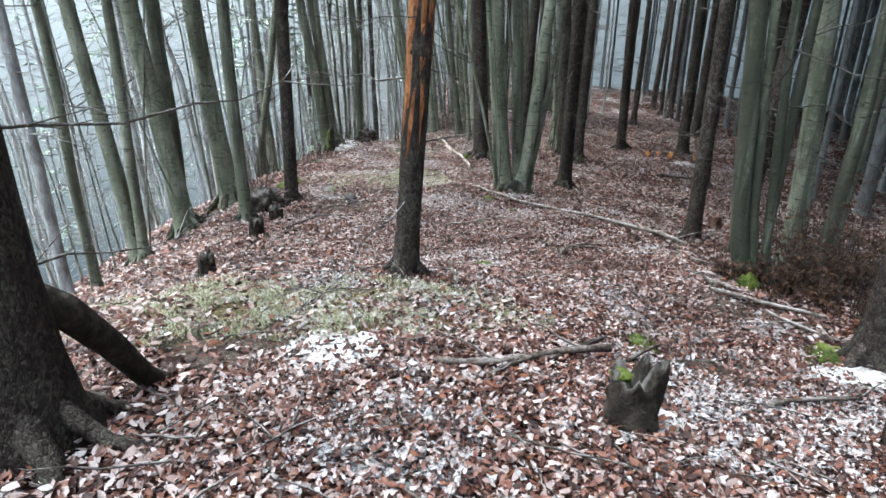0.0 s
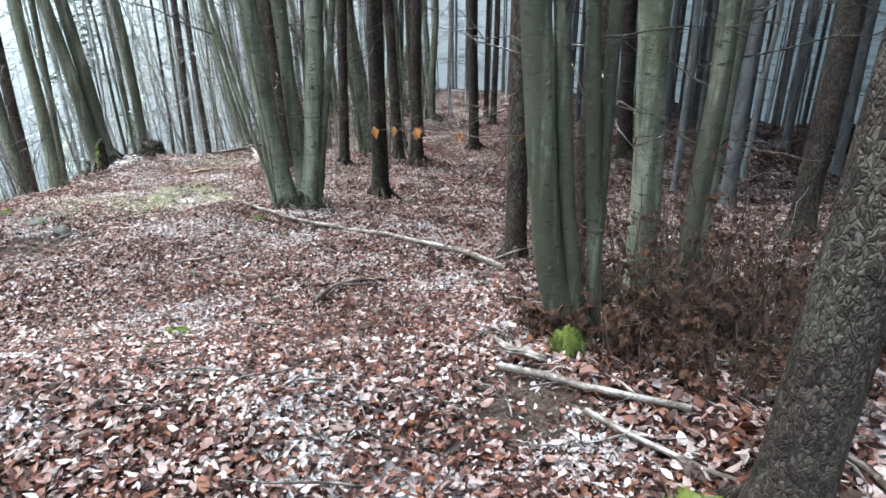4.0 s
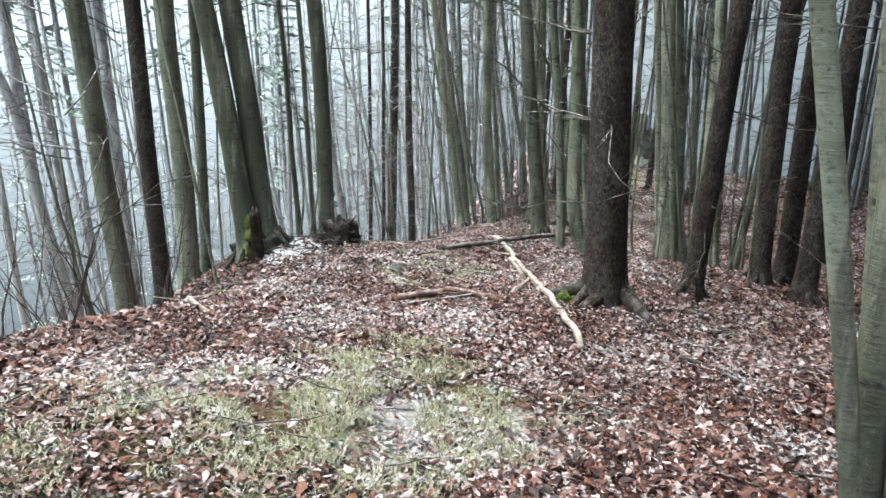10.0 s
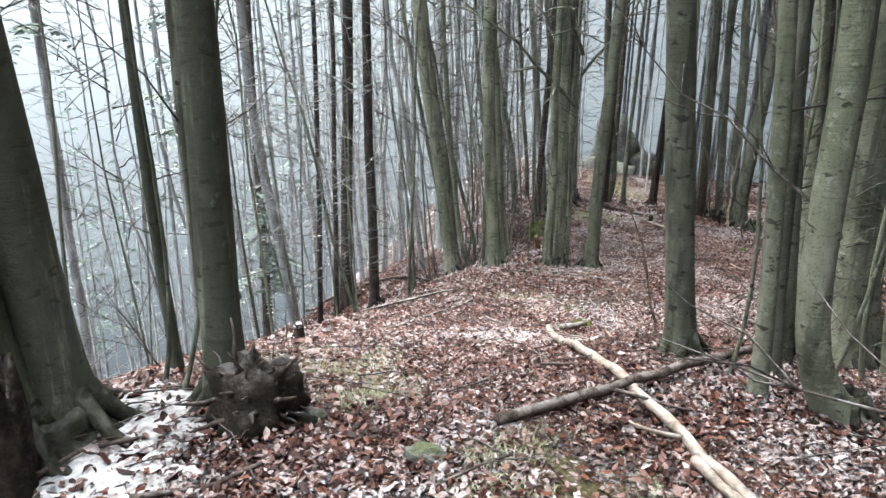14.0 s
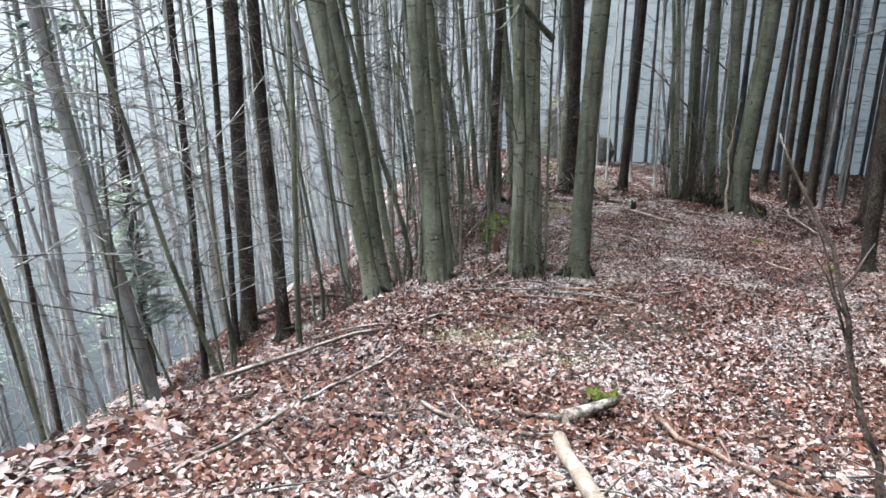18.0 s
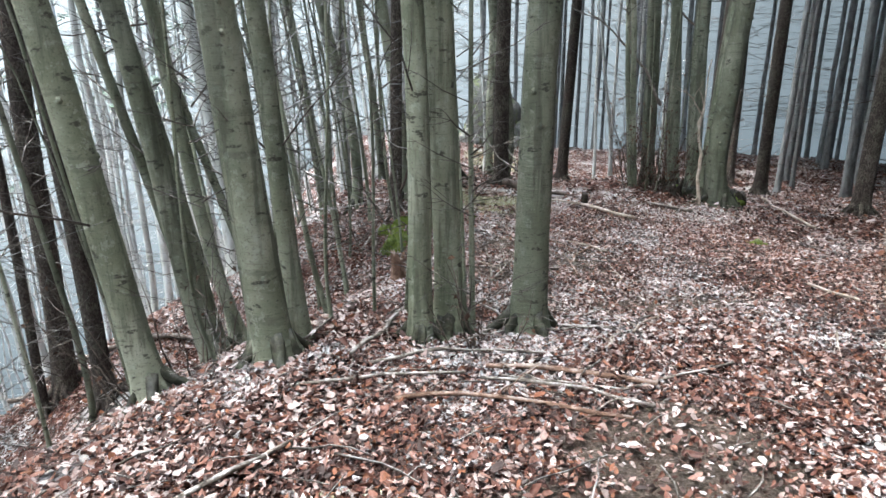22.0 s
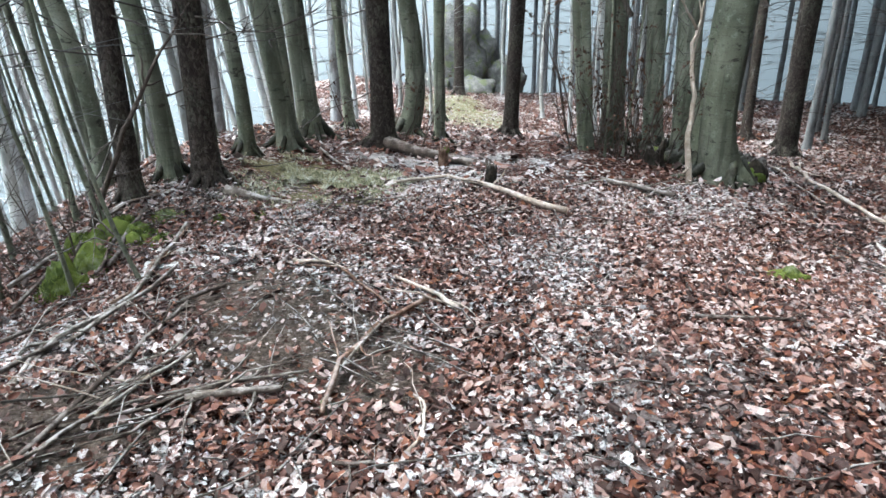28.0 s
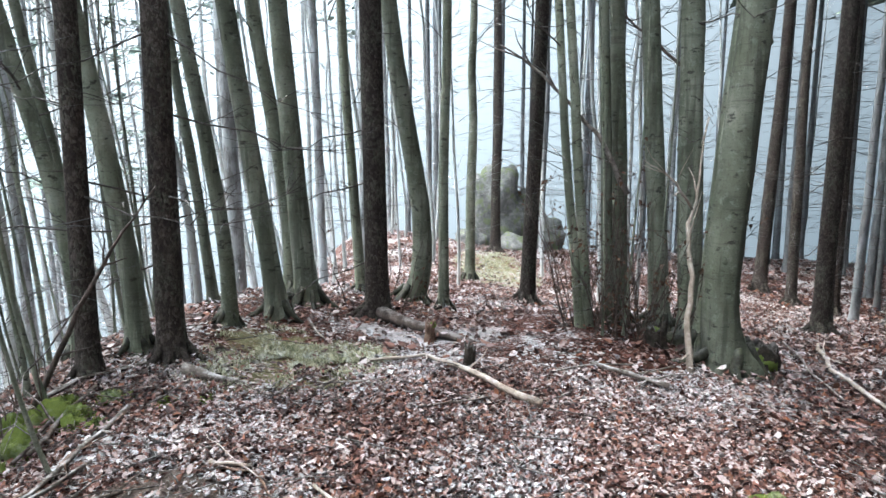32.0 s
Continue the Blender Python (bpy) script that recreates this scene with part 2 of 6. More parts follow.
def soil():
    """Dark humus with crumbs, matted old leaves, thin moss and a dusting of frost."""
    mat, nt, bsdf = material("forest_soil", 0.95, 0.15)
    vec = place_of(nt)
    crumbs = noise_of(nt, vec, 55, 6, 0.8)
    earth = ramp_node(nt, crumbs, [(0.34, (0.045, 0.037, 0.03)), (0.5, (0.12, 0.098, 0.082)), (0.62, (0.2, 0.17, 0.15)), (0.72, (0.34, 0.3, 0.27))])
    bend = nt.nodes.new("ShaderNodeVectorMath")
    bend.operation = "MULTIPLY_ADD"
    wob = nt.nodes.new("ShaderNodeTexNoise")
    wob.inputs["Scale"].default_value = 24
    nt.links.new(vec, wob.inputs["Vector"])
    nt.links.new(wob.outputs["Color"], bend.inputs[0])
    bend.inputs[1].default_value = (0.05, 0.05, 0.05)
    nt.links.new(vec, bend.inputs[2])
    cells = nt.nodes.new("ShaderNodeTexVoronoi")
    cells.inputs["Scale"].default_value = 34
    nt.links.new(bend.outputs[0], cells.inputs["Vector"])
    tone = nt.nodes.new("ShaderNodeSeparateColor")
    nt.links.new(cells.outputs["Color"], tone.inputs[0])
    mat_leaves = ramp_node(nt, value(nt, "MULTIPLY", tone.outputs[0], 0.66), LEAF_TONES)
    mat_leaves = mixed(nt, value(nt, "MULTIPLY", smoothed(nt, crumbs, 0.45, 0.62), 0.5), mat_leaves, (0.05, 0.025, 0.018))
    rim = smoothed(nt, cells_of(nt, bend.outputs[0], 34, "DISTANCE_TO_EDGE"), 0.1, 0.02)
    mat_leaves = mixed(nt, value(nt, "MULTIPLY", rim, 0.8), mat_leaves, (0.025, 0.013, 0.01))
    zone = smoothed(nt, noise_of(nt, vec, 0.85, 5, 0.65), 0.46, 0.64)
    iced = value(nt, "GREATER_THAN", value(nt, "MULTIPLY", zone, 0.5), tone.outputs[2])
    mat_leaves = mixed(nt, value(nt, "MULTIPLY", iced, 0.6), mat_leaves, FROST)
    bare = smoothed(nt, value(nt, "ADD", named(nt, "bare"), value(nt, "MULTIPLY", value(nt, "SUBTRACT", noise_of(nt, vec, 9, 5, 0.7), 0.5), 1.2)), 0.2, 0.5)
    bits = smoothed(nt, noise_of(nt, vec, 14, 4, 0.75), 0.52, 0.6)
    base = mixed(nt, value(nt, "MULTIPLY", bare, value(nt, "SUBTRACT", 1.0, value(nt, "MULTIPLY", bits, 0.6))), mat_leaves, earth)
    moss_on = smoothed(nt, value(nt, "ADD", named(nt, "moss"), value(nt, "MULTIPLY", value(nt, "SUBTRACT", noise_of(nt, vec, 5, 6, 0.75), 0.5), 4.0)), 0.45, 1.1)
    green = ramp_node(nt, noise_of(nt, vec, 45, 5, 0.8), [(0.3, (0.07, 0.065, 0.03)), (0.5, (0.18, 0.175, 0.085)), (0.7, (0.33, 0.325, 0.2))])
    base = mixed(nt, value(nt, "MULTIPLY", moss_on, 0.75), base, green)
    dust = smoothed(nt, value(nt, "ADD", noise_of(nt, vec, 0.7, 4), value(nt, "MULTIPLY", noise_of(nt, vec, 30, 6, 0.8), 0.6)), 0.84, 0.93)
    base = mixed(nt, value(nt, "MULTIPLY", dust, value(nt, "MULTIPLY", value(nt, "SUBTRACT", 1.0, bare), 0.5)), base, FROST)
    nt.links.new(base, bsdf.inputs["Base Color"])
    bump(nt, bsdf, value(nt, "ADD", crumbs, value(nt, "MULTIPLY", tone.outputs[1], 0.8)), 0.9, 0.04)
    return mat


def leaf_litter(name="beech_litter", frost=1.0, wet=0.0):
    """Beech leaves from wet rust-brown to bleached pink-grey, each in its own tone, with ribs, stains and rime."""
    mat, nt, bsdf = material(name, 0.55, 0.4)
    geo = nt.nodes.new("ShaderNodeNewGeometry")
    own = geo.outputs["Random Per Island"]
    vec = place_of(nt)
    rust = smoothed(nt, noise_of(nt, vec, 0.8, 4, 0.6), 0.4, 0.62)
    drift = smoothed(nt, noise_of(nt, vec, 3.6, 4, 0.65), 0.5, 0.64)
    shade = value(nt, "SUBTRACT", own, value(nt, "ADD", value(nt, "MULTIPLY_ADD", rust, 0.22, wet), value(nt, "MULTIPLY", drift, 0.26)), clamp=True)
    base = ramp_node(nt, shade, LEAF_TONES)
    ginger = value(nt, "GREATER_THAN", value(nt, "FRACT", value(nt, "MULTIPLY", own, 91.7)), 0.92)
    base = mixed(nt, value(nt, "MULTIPLY", ginger, 0.7), base, (0.19, 0.07, 0.03))
    stain = smoothed(nt, noise_of(nt, vec, 70, 4, 0.7), 0.46, 0.64)
    base = mixed(nt, value(nt, "MULTIPLY", stain, 0.32), base, (0.06, 0.026, 0.019))
    shuffled = value(nt, "FRACT", value(nt, "MULTIPLY", own, 57.31))
    zone = smoothed(nt, noise_of(nt, vec, 0.85, 5, 0.65), 0.48, 0.62)
    rime = value(nt, "GREATER_THAN", value(nt, "ADD", value(nt, "MULTIPLY", zone, 0.55), 0.06), shuffled)
    rime = value(nt, "MULTIPLY", rime, value(nt, "MULTIPLY", smoothed(nt, noise_of(nt, vec, 48, 4, 0.75), 0.38, 0.6), 0.58 * frost))
    base = mixed(nt, rime, base, (0.66, 0.69, 0.72))
    nt.links.new(base, bsdf.inputs["Base Color"])
    bump(nt, bsdf, noise_of(nt, vec, 120, 3, 0.6), 0.5, 0.006)
    return mat


def plain_plant(name, lo, hi, frost=0.2, scale=30):
    mat, nt, bsdf = material(name, 0.8, 0.2)
    geo = nt.nodes.new("ShaderNodeNewGeometry")
    vec = place_of(nt)
    mixv = value(nt, "ADD", value(nt, "MULTIPLY", geo.outputs["Random Per Island"], 0.5), value(nt, "MULTIPLY", noise_of(nt, vec, scale, 5, 0.7), 0.5))
    base = ramp_node(nt, mixv, [(0.25, lo), (0.75, hi)])
    rime = smoothed(nt, noise_of(nt, vec, 9, 5, 0.7), 0.5, 0.66)
    base = mixed(nt, value(nt, "MULTIPLY", rime, frost), base, FROST)
    nt.links.new(base, bsdf.inputs["Base Color"])
    bump(nt, bsdf, noise_of(nt, vec, scale * 4, 4, 0.7), 0.8, 0.02)
    return mat


def rock():
    mat, nt, bsdf = material("rock", 0.9, 0.25)
    vec = place_of(nt)
    base = ramp_node(nt, noise_of(nt, vec, 6, 6, 0.65), [(0.3, (0.07, 0.074, 0.072)), (0.55, (0.15, 0.155, 0.15)), (0.75, (0.26, 0.265, 0.255))])
    moss = smoothed(nt, noise_of(nt, vec, 3.5, 5, 0.65), 0.5, 0.62)
    base = mixed(nt, value(nt, "MULTIPLY", moss, 0.7), base, (0.12, 0.15, 0.06))
    nt.links.new(base, bsdf.inputs["Base Color"])
    bump(nt, bsdf, noise_of(nt, vec, 18, 6), 0.8, 0.04)
    return mat


def snow():
    mat, nt, bsdf = material("snow", 0.7, 0.3)
    vec = place_of(nt)
    base = ramp_node(nt, noise_of(nt, vec, 12, 5, 0.7), [(0.35, (0.22, 0.2, 0.18)), (0.5, (0.5, 0.52, 0.53)), (0.7, (0.76, 0.79, 0.81))])
    nt.links.new(base, bsdf.inputs["Base Color"])
    bump(nt, bsdf, noise_of(nt, vec, 60, 4), 0.6, 0.01)
    return mat


def fog_glow():
    """Glowing backdrop in place of fog, painted brighter up high and on the open side."""
    mat = bpy.data.materials.new("fog_glow")
    mat.use_nodes = True
    nt = mat.node_tree
    nt.nodes.clear()
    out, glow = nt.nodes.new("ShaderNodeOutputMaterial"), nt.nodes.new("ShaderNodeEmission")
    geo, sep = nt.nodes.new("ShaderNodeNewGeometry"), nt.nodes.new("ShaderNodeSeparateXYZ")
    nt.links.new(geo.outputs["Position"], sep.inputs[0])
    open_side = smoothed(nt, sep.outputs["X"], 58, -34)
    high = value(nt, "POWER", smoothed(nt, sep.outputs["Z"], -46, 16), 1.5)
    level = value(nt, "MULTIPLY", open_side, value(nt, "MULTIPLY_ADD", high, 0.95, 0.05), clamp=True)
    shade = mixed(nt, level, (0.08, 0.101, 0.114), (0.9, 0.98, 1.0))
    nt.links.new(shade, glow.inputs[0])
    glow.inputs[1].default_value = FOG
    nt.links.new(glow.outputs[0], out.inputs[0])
    return mat


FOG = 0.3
BEECH, SPRUCE, STRIPPED = beech_bark(), spruce_bark(), stripped_wood()
WET_BEECH = beech_bark("wet_beech_bark", 0.38, 0.72, 0.7)
# Paler bark copies for far trees, with haze mixed into their colour.
HAZED_SPRUCE, HAZED_BEECH = hazed_bark("hazed_spruce_bark", (0.12, 0.122, 0.12), (0.25, 0.258, 0.256)), hazed_bark("hazed_beech_bark", (0.26, 0.275, 0.262), (0.43, 0.447, 0.43), 0.6, (0.58, 0.62, 0.64))
GREY_SPRUCE = hazed_bark("far_hazed_spruce_bark", (0.08, 0.082, 0.083), (0.19, 0.198, 0.2), 0.5, (0.26, 0.285, 0.295))
WOOD = {
    # Mossy foot bark, its colour darkened to include the shade at the foot.
    "foot": dead_wood("shaded_mossy_foot_bark", (0.011, 0.011, 0.008), (0.03, 0.031, 0.022), (0.075, 0.083, 0.052), 0.06, 9),
    "grey": dead_wood("grey_dead_wood", (0.07, 0.06, 0.05), (0.155, 0.135, 0.118), (0.28, 0.255, 0.23), 0.35),
    "dark": dead_wood("dark_wet_wood", (0.035, 0.028, 0.024), (0.085, 0.068, 0.058), (0.17, 0.145, 0.125), 0.15),
    "bark": dead_wood("reddish_bark", (0.06, 0.035, 0.025), (0.16, 0.1, 0.072), (0.3, 0.22, 0.175), 0.2),
    "pale": dead_wood("pale_bare_wood", (0.17, 0.14, 0.11), (0.31, 0.265, 0.22), (0.47, 0.42, 0.37), 0.3, 9),
    "rotten": dead_wood("rotten_stump_wood", (0.01, 0.009, 0.007), (0.03, 0.025, 0.02), (0.08, 0.068, 0.054), 0.12),
}
TWIG = dead_wood("grey_twig", (0.035, 0.03, 0.026), (0.075, 0.066, 0.058), (0.15, 0.138, 0.124), 0.25)
# Far twigs: frost tone, lightened further so that they suggest haze.
HAZED_RIME = dead_wood("hazed_rimed_twig", (0.09, 0.09, 0.087), (0.175, 0.178, 0.176), (0.3, 0.31, 0.315), 0.4)
SOIL, LITTER, DRY_LITTER = soil(), leaf_litter(), leaf_litter("dry_beech_litter", 0.45)
WET_LITTER = leaf_litter("wet_rust_litter", 0.15, 0.3)
WITHERED = plain_plant("withered_leaf", (0.03, 0.016, 0.011), (0.12, 0.066, 0.04), 0.03, 30)
ORANGE_LEAF = plain_plant("orange_leaf", (0.32, 0.1, 0.02), (0.62, 0.33, 0.12), 0.05, 30)
MOSS = plain_plant("moss", (0.04, 0.065, 0.012), (0.16, 0.205, 0.038), 0.1, 40)
GRASS = plain_plant("dead_grass", (0.115, 0.12, 0.066), (0.31, 0.315, 0.215), 0.4, 6)
# Frosted green, paled beyond the frost to imitate haze on the far firs.
FROSTED_NEEDLES = plain_plant("frosted_needles", (0.1, 0.145, 0.11), (0.26, 0.33, 0.28), 0.4, 8)
NEEDLES = plain_plant("spruce_needles", (0.025, 0.045, 0.02), (0.07, 0.105, 0.06), 0.3, 8)
ROCK, SNOW, DISTANCE = rock(), snow(), fog_glow()
def smooth(v, xs, ys):
    """Smooth curve through a few heights (cubic between them)."""
    xs, ys = np.array(xs, float), np.array(ys, float)
    m = np.gradient(ys, xs)
    v = np.asarray(v, float)
    i = np.clip(np.searchsorted(xs, v) - 1, 0, len(xs) - 2)
    h = xs[i + 1] - xs[i]
    s = np.clip((v - xs[i]) / h, 0, 1)
    return ((2*s**3 - 3*s**2 + 1) * ys[i] + (s**3 - 2*s**2 + s) * h * m[i] + (3*s**2 - 2*s**3) * ys[i+1] + (s**3 - s**2) * h * m[i+1])
SPINE = ((-60, -12, 0, 4, 7, 10.5, 14.5, 18, 20.5, 24, 27, 30, 34, 39, 46, 54, 66, 100), (7.0, 2.4, -0.11, -0.95, -1.83, -2.47, -3.06, -3.71, -4.53, -5.0, -5.36, -5.38, -5.76, -6.54, -6.69, -7.9, -11.0, -20.0))
CREST = ((-60, 0, 4, 8, 10.5, 12, 13.5, 15, 16.3, 17.5, 19, 20.5, 22, 24, 26, 27.5, 29, 31, 35, 42, 60, 90), (-2.0, -2.3, -2.6, -3.05, -3.2, -3.45, -3.4, -2.5, -2.65, -2.9, -3.3, -2.9, -2.1, -1.1, -0.05, 0.95, 0.45, 0.3, 1.57, 2.0, -0.0, -2.0))
TILT_R = ((-60, 0, 4, 8, 16, 24, 28, 32, 60, 90), (-0.22, -0.27, -0.14, -0.07, -0.16, -0.01, -0.09, -0.13, -0.13, -0.1))
MOUNDS = ((-0.4, 4.6, 0.25, 0.9), (-2.8, 16.5, 0.3, 0.8), (5.2, 31.0, 0.25, 1.2), (3.0, 5.6, 0.14, 0.9), (3.1, 7.9, 0.14, 0.9), (1.4, 4.1, -0.2, 0.7), (0.4, 6.9, -0.18, 1.0), (0.9, 10.7, 0.13, 0.7), (0.7, 17.6, 0.24, 0.9))
def ground(x, y):
    """Height of the ridge: a crest that falls away steeply on one side and gently on the other."""
    x, y = np.asarray(x, float), np.asarray(y, float)
    d = x - smooth(y, *CREST)                       # metres inside the crest
    steep = 0.6 + 0.4 * np.clip((y - 30) / 12, 0, 1)
    drop = steep * np.where(d < 0.8, np.logaddexp(0, (-d - 0.1) * 2.2) / 2.2, 0)
    drop = 48 * np.tanh(drop / 48)
    u = x - 1.0
    side = np.where(u > 0, smooth(y, *TILT_R), 0.0) * (u - 0.6 * np.logaddexp(0, u - 6))
    side = side - 0.22 * np.logaddexp(0, (u - 26) * 0.4) / 0.4
    bumps = 0.05 * np.sin(1.1*x + 0.6*y) * np.sin(0.8*y - 0.5*x + 1) + 0.03 * np.sin(2.3*x - 1.7*y) 
    for mx, my, up, wide in MOUNDS:
        bumps = bumps + up * np.exp(-((x - mx) ** 2 + (y - my) ** 2) / (2 * wide * wide))
    return smooth(y, *SPINE) + side - drop + bumps


# spots of grass and moss, and of bare earth: place and half widths
GRASSY = ((-0.54, 3.96, 1.1, 0.45), (-1.64, 4.00, 0.6, 0.6), (-0.77, 11.93, 0.75, 0.5), (-0.70, 12.93, 0.5, 0.4), (-0.64, 15.87, 0.4, 0.6), (-0.96, 15.2, 0.25, 0.3),
          (-1.66, 17.2, 0.35, 0.5), (-1.93, 18.02, 0.4, 0.5), (-0.3, 22.3, 0.4, 0.25), (0.11, 21.62, 0.4, 0.22), (1.95, 29.25, 0.7, 0.4), (2.23, 29.88, 0.5, 0.3),
          (2.07, 29.4, 0.5, 0.5), (1.7, 30.0, 0.4, 0.35), (-2.1, 4.5, 0.6, 0.4), (5.3, 41.9, 0.9, 2.2), (-1.29, 11.69, 1.0, 0.7), (-0.27, 3.90, 0.6, 0.4), (-0.45, 12.24, 0.9, 0.6))
BARE = ((-1.15, 3.35, 0.4, 0.3), (2.4, 4.85, 0.3, 0.3), (1.9, 26.84, 0.42, 0.5), (1.62, 27.25, 0.4, 0.4), (2.3, 26.5, 0.3, 0.4), (2.1, 24.95, 0.4, 0.3), (0.50, 22.17, 0.6, 0.35), (-1.34, 15.41, 0.3, 0.25), (1.1, 26.04, 0.4, 0.35), (-1.48, 9.80, 0.5, 0.6), (1.77, 3.79, 0.3, 0.25), (2.37, 24.82, 0.45, 0.35), (1.2, 22.6, 0.5, 0.5))

SNOWY = ((-0.6, 3.3, 0.42, 0.36), (-2.5, 16.3, 0.5, 0.45), (2.71, 3.7, 0.3, 0.2), (1.08, 2.63, 0.2, 0.12), (7.19, 19.83, 0.4, 0.4))


def inside(spots, x, y):
    out = np.zeros_like(x)
    for cx, cy, a, b in spots:
        out = np.maximum(out, np.clip(1.5 - ((x - cx) / a) ** 2 - ((y - cy) / b) ** 2, 0, 1))
    return out




# ---- building helpers ----
class Shape:
    """Vertices and faces gathered into one mesh."""

    def __init__(self):
        self.v, self.f = [], []

    def tube(self, pts, radii, n=8, wob=0.0, lobes=0.0, seed=0, cap=True):
        """A bent, tapered round limb through pts; lobes: root buttresses at its foot."""
        pts = [Vector(p) for p in pts]
        start = len(self.v)
        rnd = random.Random(seed)
        ph, k = rnd.random() * 6.28, rnd.choice((3, 4, 5))
        side = None
        for i, (p, r) in enumerate(zip(pts, radii)):
            a = (pts[min(i + 1, len(pts) - 1)] - pts[max(i - 1, 0)]).normalized()
            if side is None:
                side = a.orthogonal().normalized()
            side = (side - a * side.dot(a)).normalized()
            up = a.cross(side)
            for j in range(n):
                w = 6.2832 * j / n
                q = r * (1 + wob * noise.noise((3.0 * math.cos(w) + seed, 3.0 * math.sin(w), 2.2 * p.z + i * 0.13)))
                if lobes:
                    low = math.exp(-max(p.z - pts[0].z - 0.3, 0) / (0.08 + radii[len(radii) // 2]))
                    q *= 1 + lobes * low * (math.cos(k * w + ph) + 0.5 * math.cos((k + 2) * w + 2 * ph))
                self.v.append(tuple(p + q * (math.cos(w) * side + math.sin(w) * up)))
        for i in range(len(pts) - 1):
            for j in range(n):
                a, b = start + i * n + j, start + i * n + (j + 1) % n
                self.f.append((a, b, b + n, a + n))
        if cap:
            self.f.append(tuple(start + (len(pts) - 1) * n + j for j in range(n)))
            self.f.append(tuple(start + j for j in reversed(range(n))))
        return self

    def lump(self, c, rx, ry, rz, seed=0, rough=0.25, freq=1.6, rings=7, n=12, flat=-0.3, square=0.0):
        """A rounded, uneven lump whose underside is cut flat; square: from a ball towards a block."""
        start = len(self.v)
        for i in range(rings + 1):
            th = math.pi * i / rings
            for j in range(n):
                w = 6.2832 * j / n
                d = Vector((math.sin(th) * math.cos(w), math.sin(th) * math.sin(w), math.cos(th)))
                q = 1 + rough * noise.noise(d * freq + Vector((seed * 3.7, seed, 0))) + rough * 0.5 * noise.noise(d * freq * 2.7 + Vector((seed, 0, 5)))
                if square:
                    q *= max(abs(d.x), abs(d.y), abs(d.z)) ** -square
                self.v.append((c[0] + rx * d.x * q, c[1] + ry * d.y * q, c[2] + rz * max(d.z * q, flat)))
        for i in range(rings):
            for j in range(n):
                a, b = start + i * n + j, start + i * n + (j + 1) % n
                self.f.append((a, a + n, b + n, b))
        return self

    def leaf(self, p, ahead, up, size, curl=0.2, folds=2):
        side = ahead.cross(up).normalized()
        s = len(self.v)
        if folds == 1:
            self.v += [tuple(q) for q in (p, p + ahead * size * 0.4 + side * size * 0.3, p + ahead * size, p + ahead * size * 0.4 - side * size * 0.3)]
            self.f.append((s, s + 1, s + 2, s + 3))
            return
        pts = [p, p + ahead * size * 0.4 + side * size * 0.3 + up * size * curl, p + ahead * size * 0.5,
               p + ahead * size * 0.4 - side * size * 0.3 + up * size * curl, p + ahead * size - up * size * curl * 0.6]
        self.v += [tuple(q) for q in pts]
        self.f += [(s, s + 2, s + 1), (s + 1, s + 2, s + 4), (s, s + 3, s + 2), (s + 3, s + 4, s + 2)]

    def mesh(self, name, mat, smooth_faces=True):
        me = bpy.data.meshes.new(name)
        me.from_pydata(self.v, [], self.f)
        if smooth_faces:
            me.polygons.foreach_set("use_smooth", [True] * len(me.polygons))
        me.materials.append(mat)
        me.update()
        return me


def part(name, shape, mat, parent=None, label="", smooth_faces=True):
    """One mesh object from a Shape (or a ready mesh), under a thing."""
    me = shape.mesh(name, mat, smooth_faces) if isinstance(shape, Shape) else shape
    ob = new(name, me)
    ob.parent = parent
    return tagged(ob, label)


def thing(name, x, y, z, label, category, group=""):
    ob = new(name)
    ob.location = (x, y, z)
    ob.empty_display_size = 0.1
    return tagged(ob, label, category, group)


def floor_z(x, y):
    return float(ground(x, y))


def wavy(a, b, n, amount, rnd):
    """Points from a to b with a random sag and kinks."""
    a, b = Vector(a), Vector(b)
    off = Vector((0, 0, 0))
    out = []
    for i in range(n):
        s = i / (n - 1)
        if 0 < i:
            off = off + Vector((rnd.uniform(-1, 1), rnd.uniform(-1, 1), rnd.uniform(-1, 1))) * amount
        out.append(a.lerp(b, s) + off * math.sin(math.pi * min(s * 0.8, 1)))
    return out


# ---- structure: ground and distance ----
def spaced(fine_lo, fine_hi, step, far):
    mid = list(np.arange(fine_lo, fine_hi + step / 2, step))
    lo, hi, s = [], [], step
    a, b = mid[0], mid[-1]
    while a > -far or b < far:
        s *= 1.22
        a, b = a - s, b + s
        lo.append(a), hi.append(b)
    return np.array(lo[::-1] + mid + hi)


